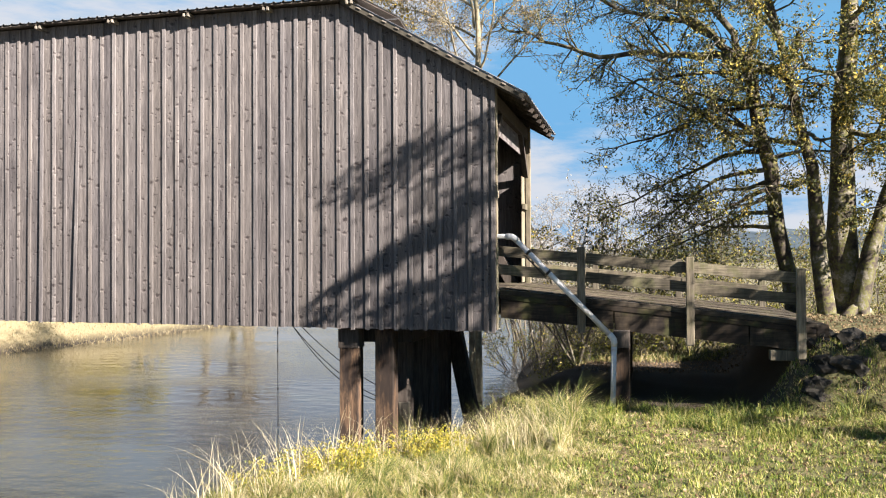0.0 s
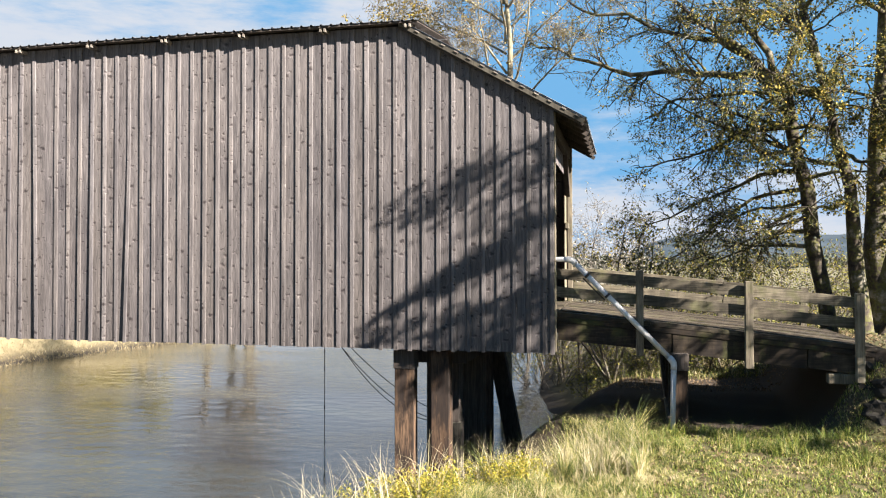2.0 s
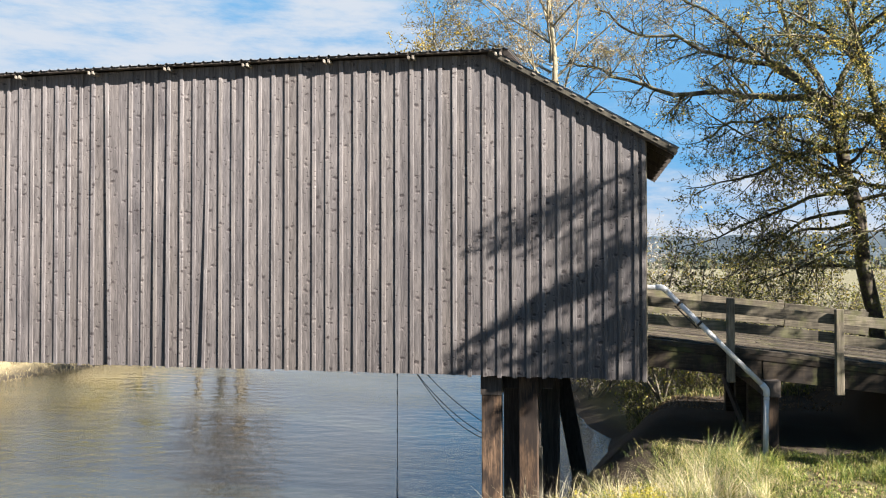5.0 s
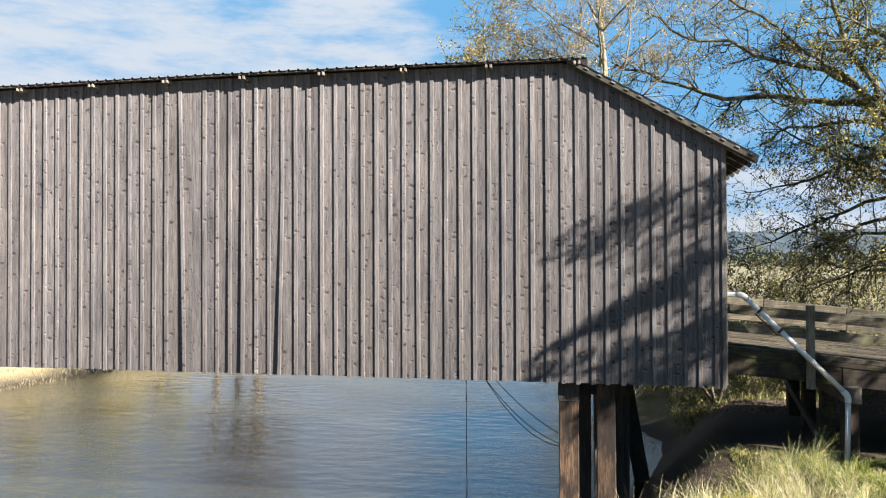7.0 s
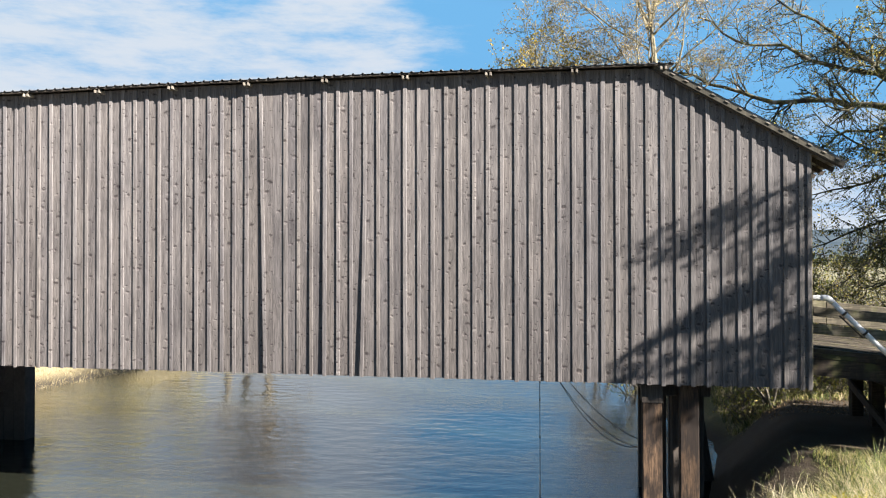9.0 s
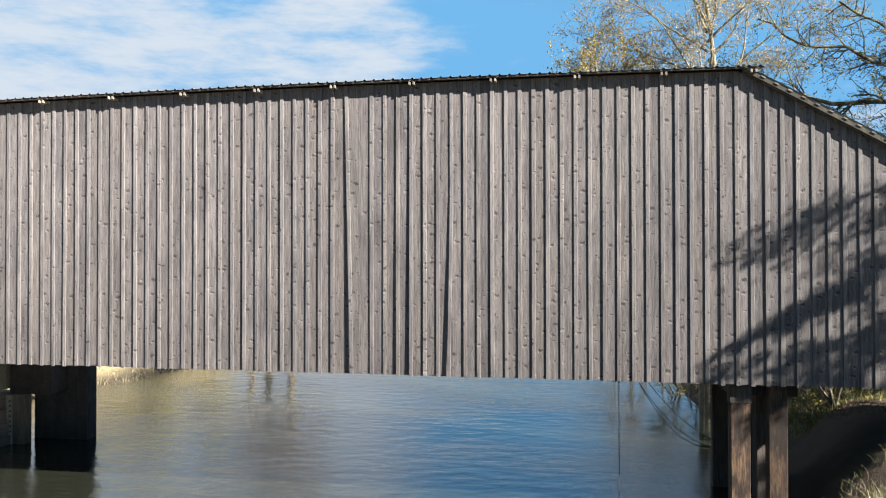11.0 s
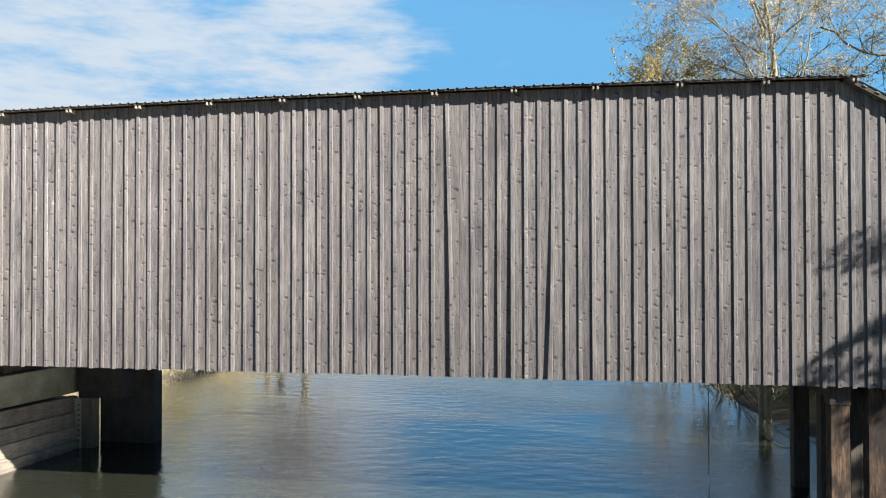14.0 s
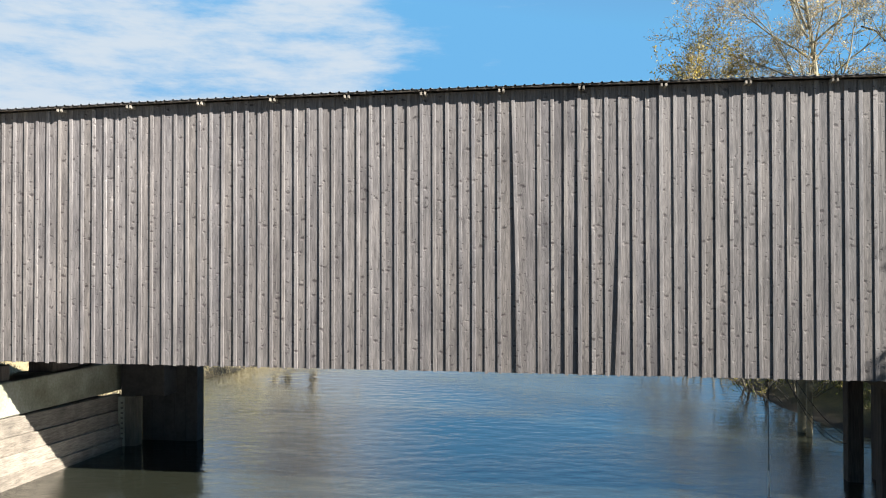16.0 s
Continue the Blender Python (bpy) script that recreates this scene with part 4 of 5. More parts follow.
p1 = timber_pile(-5.33, WALL_Y + 0.49, 0.43, 0.38, -1.9, 2.50, M_PILE, "squared brown timber pile with a dark cap plate")
box_part("cap_plate", (-0.235, -0.21, 3.98), (0.235, 0.21, 4.40), M_FRAME, p1, 0.01)
timber_pile(-4.52, WALL_Y + 0.49, 0.41, 0.38, -1.9, 2.50, M_PILE, "squared reddish-brown timber pile, bright where worn")
for x, y, w, d in ((-5.16, WALL_Y + 4.4, 0.42, 0.42), (-5.05, WALL_Y + 2.3, 0.40, 0.4), (-4.55, WALL_Y + 1.7, 0.45, 0.6), (-4.2, WALL_Y + 2.6, 0.55, 0.5), (-4.3, WALL_Y + 4.6, 0.5, 0.4)):
    timber_pile(x, y, w, d, -1.9, 2.55, M_FRAME, "dark creosoted timber pile in the bridge's shade")
timber_pile(-3.3, WALL_Y + 5.4, 0.42, 0.36, -1.9, 2.5, M_FRAME, "leaning dark timber raker pile", (-0.75, -0.6))
timber_pile(-4.40, WALL_Y + 1.45, 0.26, 0.12, -1.6, 0.75, M_GREY, "short pointed grey plank stub beside the piles")
cap = thing("pile_cap", "heavy dark cap timber across the pile heads", "beam")
box_part("cap_timber", (-5.50, WALL_Y + 0.72, 2.18), (-4.0, BACK_Y - 0.2, 2.64), M_FRAME, cap, 0.02)


def build_ropes():
    def hang(a, b, sag, n=14):
        a, b = Vector(a), Vector(b)
        return [a.lerp(b, k / n) - Vector((0, 0, sag * 4 * (k / n) * (1 - k / n))) for k in range(n + 1)]

    line = thing("plumb_line", "thin dark weighted line hanging from the bridge", "rope")
    bm = bmesh.new()
    add_tube(bm, [(-7.94, 18.95, 2.75), (-7.94, 18.95, -0.15)], 0.010, 6)
    part("line", bm, M_ROPE, line)
    for z in (2.2, 1.75, 0.8):
        bm = bmesh.new()
        add_tube(bm, [(-7.94, 18.95, z + 0.03), (-7.94, 18.95, z - 0.03)], 0.020, 6)
        part("knot", bm, M_ROPE, line)
    bm = bmesh.new()
    add_tube(bm, [(-7.94, 18.95, -0.15), (-7.94, 18.95, -0.3), (-7.94, 18.95, -0.9)], [0.012, 0.024, 0.024], 8)
    part("weight", bm, M_PIPE, line, "pale weight at the water")
    for a, b, sag in (((-7.80, 18.75, 2.8), (-5.39, 20.9, 0.20), 0.42), ((-7.74, 18.75, 2.8), (-5.39, 20.9, 0.20), 0.60), ((-7.62, 18.7, 2.8), (-5.39, 20.9, 0.42), 0.26)):
        rope = thing("mooring_rope", "slack dark rope tied from the bridge to a pile", "rope", "ropes")
        bm = bmesh.new()
        add_tube(bm, hang(a, b, sag), 0.010, 6)
        part("strand", bm, M_ROPE, rope)


build_ropes()


# ---- far abutment, pier and gauge ----
def build_far_abutment():
    ab = thing("far_abutment", "plank-faced abutment with a mossy concrete cap", "abutment")
    x = -28.05
    near, far = (-28.55, 14.2), (-28.05, 22.75)      # the face runs a little askew to the bridge
    tops = ((1.09, 0.87), (0.56, 0.34), (0.08, -0.13), (-0.42, -0.60), (-1.2, -1.3))
    for k, ((a0, a1), (b0, b1)) in enumerate(zip(tops, tops[1:])):
        out = 0.075 * k
        beam_part("face_plank", (near[0] + out - 0.16, near[1], (a0 + b0) / 2), (far[0] + out - 0.16, far[1], (a1 + b1) / 2), 0.24, a0 - b0 - 0.014, M_PLANK, ab, 0.014)
    beam_part("backing_wall", (near[0] - 0.75, near[1] + 0.2, -0.45), (far[0] - 0.75, far[1] - 0.2, -0.5), 0.9, 2.6, M_PIER, ab, 0.0)
    beam_part("concrete_cap", (near[0] - 0.80, near[1] - 0.2, 1.56), (far[0] - 0.80, 23.10, 1.44), 1.3, 0.98, M_CONCRETE, ab, 0.03)
    box_part("bearing_block", (x - 1.75, 14.3, 2.06), (x - 0.72, 17.35, 2.42), M_CONCRETE, ab, 0.03)
    box_part("bearing_beam", (x - 1.3, 19.6, 1.99), (x - 0.5, 22.4, 2.30), M_FRAME, ab, 0.02)
    box_part("bearing_beam", (x - 1.6, 17.38, 2.0), (x - 0.6, 17.75, 2.46), M_FRAME, ab, 0.02)
    box_part("end_post", (x - 0.02, 22.52, -1.6), (x + 0.64, 22.95, 0.82), M_GREY, ab, 0.02)
    box_part("end_girder", (x + 0.06, 22.60, 0.824), (x + 1.6, 24.15, 2.5), M_PIER, ab, 0.02)
    gauge = thing("water_gauge", "narrow pale water-level board with dark tick bars", "gauge")
    box_part("gauge_board", (x + 0.0, 22.49, -0.9), (x + 0.24, 22.515, 0.80), M_CONCRETE, gauge, 0.0)
    for k in range(8):
        box_part("tick", (x + 0.11, 22.483, -0.62 + k * 0.17), (x + 0.20, 22.4885, -0.57 + k * 0.17), M_IRON, gauge, 0.0)
    pier = thing("river_pier", "black creosoted timber pier standing in the water", "pier")
    box_part("pier_wall", (-27.70, 23.58, -2.4), (-25.72, 24.12, 2.45), M_PIER, pier, 0.03)
    for k in range(5):
        box_part("sheathing", (-27.72 + k * 0.404, 23.52, -2.4), (-27.325 + k * 0.404, 23.576, 2.45), M_PIER, pier, 0.012)


build_far_abutment()

# ---- plants ----
class Plant:
    """Collects limbs and leaves of one plant as plain lists."""

    def __init__(self, seed):
        self.rng = random.Random(seed)
        self.wood, self.faces, self.lv, self.lf = [], [], [], []
        self.tips = []

    def limb(self, pts, r0, r1, sides=5):
        base, n, last = len(self.wood), len(pts), None
        for i, p in enumerate(pts):
            d = (pts[min(i + 1, n - 1)] - pts[max(i - 1, 0)]).normalized()
            u = d.orthogonal().normalized() if last is None else (last - d * last.dot(d)).normalized()
            last, w = u, d.cross(u)
            r = r0 + (r1 - r0) * (i / (n - 1)) ** 0.8
            for k in range(sides):
                a = k * math.tau / sides
                lump = 1.0 + (0.22 * noise.noise((p.x * 2 + math.cos(a) * 1.3, p.z * 0.9, math.sin(a) * 1.3)) if sides >= 8 else 0.0)
                q = p + (u * math.cos(a) + w * math.sin(a)) * r * lump
                self.wood.append((q.x, q.y, q.z))
        for i in range(n - 1):
            for k in range(sides):
                a, b = base + i * sides + k, base + i * sides + (k + 1) % sides
                self.faces.append((a, b, b + sides, a + sides))
        self.faces.append(tuple(base + (n - 1) * sides + k for k in range(sides)))

    def path(self, start, way, length, wander, droop, n):
        """A bent line from start: wanders, and bends up or down."""
        p, d, pts = Vector(start), Vector(way).normalized(), [Vector(start)]
        for k in range(n):
            d = (d + Vector((self.rng.gauss(0, wander), self.rng.gauss(0, wander), self.rng.gauss(0, wander) + droop))).normalized()
            p = p + d * (length / n)
            pts.append(p.copy())
        return pts

    def leaf(self, at, size):
        r = self.rng
        n = Vector((r.gauss(0, 1), r.gauss(0, 1), r.gauss(0, 1.2))).normalized()
        u = n.orthogonal().normalized()
        w = n.cross(u)
        a = r.uniform(0, math.tau)
        u, w = u * math.cos(a) + w * math.sin(a), w * math.cos(a) - u * math.sin(a)
        b = len(self.lv)
        fold = n * size * r.uniform(0.1, 0.3)
        for q in (at - u * size * 0.5, at + w * size * 0.34 + fold, at + u * size * 0.55, at - w * size * 0.34 + fold):
            self.lv.append((q.x, q.y, q.z))
        self.lf += [(b, b + 1, b + 2), (b, b + 2, b + 3)]

    def grow(self, pts, r, level, spec):
        """Side branches along a limb, down to leafy twigs. spec: per level (how many per metre, length, spread, droop)."""
        if level >= len(spec):
            return
        per, long, spread, droop, leaves, size = spec[level]
        length = sum((b - a).length for a, b in zip(pts, pts[1:]))
        for _ in range(max(1, int(per * length + self.rng.random()))):
            t = self.rng.uniform(0.18, 1.0) if level else self.rng.uniform(0.3, 1.0)
            k = min(int(t * (len(pts) - 1)), len(pts) - 2)
            at = pts[k].lerp(pts[k + 1], t * (len(pts) - 1) - k)
            d = (pts[k + 1] - pts[k]).normalized()
            side = d.orthogonal().normalized()
            side = Matrix.Rotation(self.rng.uniform(0, math.tau), 3, d) @ side
            way = d * (1 - spread) + side * spread
            reach = long * self.rng.uniform(0.55, 1.25) * (1.15 - 0.5 * t)
            sub = self.path(at, way, reach, 0.22, droop, 5 if level == 0 else 4 if level == 1 else 3)
            rr = max(r * (0.46 if level == 0 else 0.55) * (1.1 - 0.6 * t), 0.008)
            self.limb(sub, rr, max(rr * 0.3, 0.0035), 5 if level == 0 else 4 if level == 1 else 3)
            for _ in range(leaves if self.rng.random() < 0.85 else 0):
                at2 = sub[self.rng.randrange(1, len(sub))] + Vector((self.rng.gauss(0, 0.08), self.rng.gauss(0, 0.08), self.rng.gauss(0, 0.07)))
                self.leaf(at2, size * self.rng.uniform(0.6, 1.3))
            self.grow(sub, rr, level + 1, spec)

    def finish(self, name, label, category, group, base, trunk_mat, leaf_mat, crown_label=""):
        ob = thing(name, label, category, group)
        me = mesh_of("trunk", self.wood, self.faces, trunk_mat)
        for p in me.polygons:
            p.use_smooth = True
        t = new("trunk", me)
        t.parent = ob
        if self.lv:
            c = new("crown", mesh_of("crown", self.lv, self.lf, leaf_mat))
            c.parent = ob
            tagged(c, crown_label)
        return ob


V = Vector


def boughs(p, stem, rows, spec, r=0.075, droop=-0.02):
    """Boughs from a stem: rows of height, direction and length."""
    for z, way, length in rows:
        k = min(range(len(stem)), key=lambda i: abs(stem[i].z - z))
        k = min(max(k, 1), len(stem) - 2)
        a, b = (stem[k - 1], stem[k]) if z < stem[k].z else (stem[k], stem[k + 1])
        at = a.lerp(b, min(max((z - a.z) / max(b.z - a.z, 0.01), 0), 1))
        limb = p.path(at, way, length, 0.17, droop, 9)
        p.limb(limb, r, 0.014, 6)
        p.grow(limb, r * 0.9, 0, spec)


def maples():
    """A clump of mossy maples beside the ramp, their limbs reaching over the bridge end."""
    spec = [(3.0, 1.4, 0.66, -0.03, 0, 0.1), (4.4, 0.7, 0.62, -0.04, 5, 0.085), (4.6, 0.34, 0.6, -0.05, 15, 0.085)]
    open_spec = [(3.2, 1.5, 0.66, -0.04, 0, 0.1), (3.8, 0.8, 0.62, -0.05, 3, 0.08), (3.8, 0.38, 0.6, -0.06, 5, 0.078)]
    twiggy = [(3.6, 1.7, 0.62, 0.01, 0, 0.1), (4.4, 0.8, 0.6, 0.0, 1, 0.07), (4.6, 0.36, 0.6, -0.02, 3, 0.066)]
    p = Plant(21)
    # leaning slim stem with drooping boughs
    stem = [V((5.15, 24.7, 1.6)), V((4.95, 24.6, 3.4)), V((4.62, 24.5, 4.9)), V((4.48, 24.5, 6.5)), V((4.19, 24.5, 7.5)), V((3.98, 24.5, 8.9)), V((3.88, 24.5, 9.5))]
    p.limb(stem, 0.25, 0.17, 10)
    boughs(p, stem, ((4.9, (-1, -0.2, 0.05), 2.6), (5.3, (-1, 0.4, 0.10), 3.4), (6.0, (-1, -0.3, -0.02), 4.0), (6.5, (-1, 0.2, 0.0), 4.6), (7.2, (-1, -0.4, 0.08), 4.2), (7.5, (-0.8, 0.6, 0.1), 3.6), (8.2, (-0.9, -0.1, 0.10), 4.2),
                      (6.8, (0.9, -0.3, 0.1), 2.4), (7.8, (0.3, -0.9, 0.1), 2.2), (8.6, (-0.3, -0.9, 0.2), 2.4), (5.7, (-0.6, -0.8, 0.0), 2.4), (6.2, (-0.8, 0.5, -0.05), 3.2), (7.6, (-1, -0.1, 0.10), 5.0), (8.3, (-1, 0.2, 0.03), 4.6), (7.0, (-1, 0.1, 0.02), 5.2), (8.8, (0.2, -1, 0.15), 2.6), (7.6, (-0.2, -1, 0.05), 2.4), (9.2, (0.8, -0.6, 0.2), 2.6)), open_spec)
    # the great limbs that fork from its head and sweep over the bridge end
    for limb, r in (([V((3.95, 24.5, 9.2)), V((3.0, 25.2, 10.05)), V((1.64, 26.2, 10.30)), V((0.2, 27.2, 10.62)), V((-1.4, 28.2, 11.1)), V((-2.8, 28.8, 11.9)), V((-3.9, 29.2, 12.4))], 0.145),
                    ([V((3.92, 24.5, 9.3)), V((3.5, 24.8, 10.5)), V((2.7, 25.0, 11.9)), V((2.3, 25.0, 13.2)), V((1.4, 25.3, 14.8))], 0.14),
                    ([V((3.92, 24.5, 9.35)), V((2.9, 24.9, 10.6)), V((1.9, 25.1, 11.4)), V((0.9, 25.3, 12.3)), V((-0.7, 25.5, 13.6))], 0.13),
                    ([V((3.3, 24.8, 10.2)), V((2.2, 25.3, 11.0)), V((0.9, 25.5, 11.4)), V((-0.5, 25.7, 12.1)), V((-1.8, 26.0, 12.5)), V((-3.0, 26.4, 13.4))], 0.10),
                    ([V((3.95, 24.5, 9.0)), V((3.1, 24.2, 9.3)), V((2.0, 24.0, 9.2)), V((0.9, 23.9, 9.0)), V((0.1, 23.9, 8.6))], 0.07),
                    ([V((3.9, 24.5, 9.5)), V((4.4, 24.8, 11.0)), V((4.6, 25.2, 12.6)), V((5.2, 25.6, 14.2))], 0.12),
                    ([V((2.7, 25.0, 11.9)), V((3.4, 25.6, 13.0)), V((3.6, 26.0, 14.4))], 0.08)):
        smoothed = []
        for q0, q1 in zip(limb, limb[1:]):
            for k in range(3):
                smoothed.append(q0.lerp(q1, k / 3) + V((p.rng.gauss(0, 0.05), p.rng.gauss(0, 0.05), p.rng.gauss(0, 0.06))))
        smoothed.append(limb[-1])
        p.limb(smoothed, r, 0.03, 8)
        p.grow(smoothed, r * 0.8, 0, twiggy)
    p.finish("maple_tree", "slim leaning maple with drooping half-bare leafy boughs", "tree", "maples by the ramp", None, M_BARK, M_LEAF, "sparse green and yellow leaves")
    p = Plant(33)
    # the stout many-stemmed tree
    s1 = [V((5.75, 23.5, 1.6)), V((5.70, 23.5, 2.5)), V((5.52, 23.5, 4.1)), V((5.46, 23.5, 5.2)), V((5.38, 23.5, 6.4)), V((5.06, 23.5, 7.6)), V((4.86, 23.5, 8.7)), V((4.5, 23.6, 10.4)), V((4.0, 23.7, 12.4))]
    s2 = [V((6.35, 24.0, 1.6)), V((6.28, 24.0, 3.0)), V((6.18, 24.0, 4.6)), V((6.2, 24.0, 6.4)), V((6.22, 24.0, 8.0)), V((6.4, 24.0, 9.6)), V((6.5, 24.1, 12.0)), V((6.6, 24.1, 15.0))]
    s3 = [V((6.35, 23.5, 1.6)), V((6.5, 23.5, 2.8)), V((6.75, 23.5, 4.1)), V((7.15, 23.5, 5.6)), V((7.9, 23.4, 7.6)), V((9.0, 23.2, 10.0))]
    for stem, r in ((s1, 0.22), (s2, 0.40), (s3, 0.25)):
        p.limb(stem, r * 1.25, r * 0.35, 12)
        for k in range(4):          # roots flaring from the foot
            a = k * 1.57 + r * 9
            out = V((math.cos(a), math.sin(a), 0))
            p.limb([stem[0] + out * r * 2.6 + V((0, 0, 0.25)), stem[0] + out * r * 1.2 + V((0, 0, 0.85)), stem[0].lerp(stem[1], 0.9) + out * r * 0.35], r * 0.35, r * 0.7, 8)
    airy = [(2.4, 1.5, 0.62, -0.02, 0, 0.1), (3.4, 0.7, 0.6, -0.03, 4, 0.08), (3.8, 0.34, 0.6, -0.04, 12, 0.08)]
    boughs(p, s1, ((6.0, (-0.6, -0.8, 0.1), 2.6), (7.0, (-0.9, -0.4, 0.15), 3.0), (8.0, (-0.9, -0.5, 0.2), 3.0), (8.8, (-0.7, -0.4, 0.4), 3.2), (9.8, (-0.6, -0.6, 0.5), 3.0), (11.0, (-0.7, 0.1, 0.5), 3.2), (9.2, (0.4, -0.9, 0.1), 2.6), (10.2, (-0.2, -1, 0.2), 3.0), (7.4, (0.3, -1, 0.1), 2.4), (8.4, (-0.4, -1, 0.15), 2.8), (9.0, (-0.8, -0.7, 0.1), 3.2), (10.8, (-0.9, -0.5, 0.2), 3.2), (11.4, (0.2, -1, 0.2), 2.8)), airy, 0.085)
    boughs(p, s2, ((6.6, (0.2, -1, 0.15), 2.6), (7.4, (0.5, -0.8, 0.15), 3.0), (8.2, (-0.2, -1, 0.2), 3.2), (8.8, (0.9, -0.4, 0.2), 3.4), (9.6, (-0.3, -0.9, 0.3), 3.4), (10.4, (0.4, -0.9, 0.2), 4.0), (11.2, (-0.6, -0.6, 0.5), 3.6), (12.4, (-0.5, 0.1, 0.7), 4.0), (11.8, (0.2, -0.9, 0.1), 3.6)), spec, 0.095)
    boughs(p, s3, ((5.4, (0.2, -0.8, 0.2), 2.2), (6.6, (-0.3, -0.9, 0.2), 3.0), (7.4, (0.2, -0.9, 0.3), 3.2), (8.6, (-0.4, -0.8, 0.3), 3.4)), spec, 0.08)
    p.finish("maple_tree", "stout many-stemmed mossy maple with a great bough over the bridge", "tree", "maples by the ramp", None, M_BARK, M_LEAF, "thinning green and golden leaves")


def shade_tree():
    """The tree on the near lawn whose shade lies on the siding."""
    p = Plant(5)
    stem = [V((11.6, 10.6, 1.2)), V((11.5, 10.7, 4.0)), V((11.2, 10.9, 7.0)), V((10.8, 11.1, 10.0)), V((10.4, 11.2, 13.0)), V((10.2, 11.2, 15.0))]
    p.limb(stem, 0.35, 0.12, 10)
    spec = [(3.0, 0.9, 0.6, -0.02, 1, 0.1), (4.6, 0.5, 0.6, 0.0, 5, 0.13), (4.6, 0.26, 0.6, 0.0, 7, 0.13)]
    feather = [(3.6, 0.75, 0.5, -0.03, 1, 0.11), (4.2, 0.4, 0.55, 0.0, 4, 0.12), (3.6, 0.22, 0.6, 0.0, 4, 0.12)]
    tight = [(7.5, 0.5, 0.5, -0.03, 4, 0.13), (5.0, 0.3, 0.55, -0.02, 8, 0.13)]
    loose = [(4.2, 0.8, 0.5, -0.03, 3, 0.13), (4.2, 0.42, 0.55, 0.0, 6, 0.13), (3.6, 0.22, 0.6, 0.0, 5, 0.13)]
    for pts, r, how in (([V((10.6, 11.2, 14.6)), V((9.0, 11.4, 13.8)), V((7.75, 11.5, 13.2)), V((6.6, 11.5, 12.6)), V((5.3, 11.5, 11.9)), V((3.9, 11.5, 11.25))], 0.10, feather),
                        ([V((10.7, 11.2, 13.4)), V((9.2, 11.4, 12.9)), V((7.9, 11.5, 12.4)), V((6.7, 11.5, 11.9)), V((5.8, 11.5, 11.5))], 0.06, feather),
                        ([V((10.7, 11.1, 12.6)), V((9.2, 11.3, 12.1)), V((7.8, 11.5, 11.5)), V((7.05, 11.5, 11.1)), V((6.5, 11.5, 10.65)), V((5.9, 11.5, 10.3)), V((5.2, 11.5, 9.95)), V((4.6, 11.5, 9.75)), V((3.7, 11.5, 9.15))], 0.16, tight),
                        ([V((10.8, 11.1, 11.4)), V((9.2, 11.3, 10.9)), V((7.8, 11.5, 10.3)), V((6.8, 11.5, 9.8)), V((5.9, 11.5, 9.35)), V((4.5, 11.5, 8.8))], 0.09, loose),
                        ([V((10.9, 11.0, 10.4)), V((9.3, 11.3, 10.0)), V((7.8, 11.5, 9.5)), V((6.8, 11.5, 9.05)), V((5.8, 11.5, 8.65))], 0.08, loose)):
        p.limb(pts, r, 0.025, 6)
        p.grow(pts, r * 0.6, 0, how)
    thick = [(3.4, 1.1, 0.62, 0.0, 2, 0.13), (4.6, 0.6, 0.6, 0.0, 5, 0.13), (4.6, 0.28, 0.6, 0.0, 5, 0.12)]
    for pts in ([V((11.2, 11.0, 6.8)), V((9.6, 12.2, 7.4)), V((8.2, 12.8, 7.8)), V((6.8, 13.0, 8.1))], 
                [V((11.1, 11.0, 7.6)), V((9.8, 11.8, 8.3)), V((8.4, 12.2, 8.7)), V((7.2, 12.4, 9.0))],
                [V((11.2, 11.0, 6.2)), V((11.8, 12.4, 6.8)), V((12.6, 13.6, 7.2)), V((13.2, 14.6, 7.4))]):
        p.limb(pts, 0.08, 0.02, 6)
        p.grow(pts, 0.06, 0, thick)
    boughs(p, stem, ((5.8, (-0.6, 1, 0.05), 3.4), (5.0, (0.2, 1, 0.1), 3.0), (6.8, (-0.2, 1, 0.0), 4.0), (7.5, (-0.7, 0.5, 0.1), 2.4), (8.2, (0.6, 0.7, 0.1), 2.6), (11.0, (0.7, -0.5, 0.2), 3.0), (12.0, (0.2, 0.9, 0.3), 2.6)), spec)
    p.finish("maple_tree", "leafy maple on the lawn shading the siding", "tree", "maples by the ramp", None, M_BARK, M_LEAF, "green and yellow leaves")


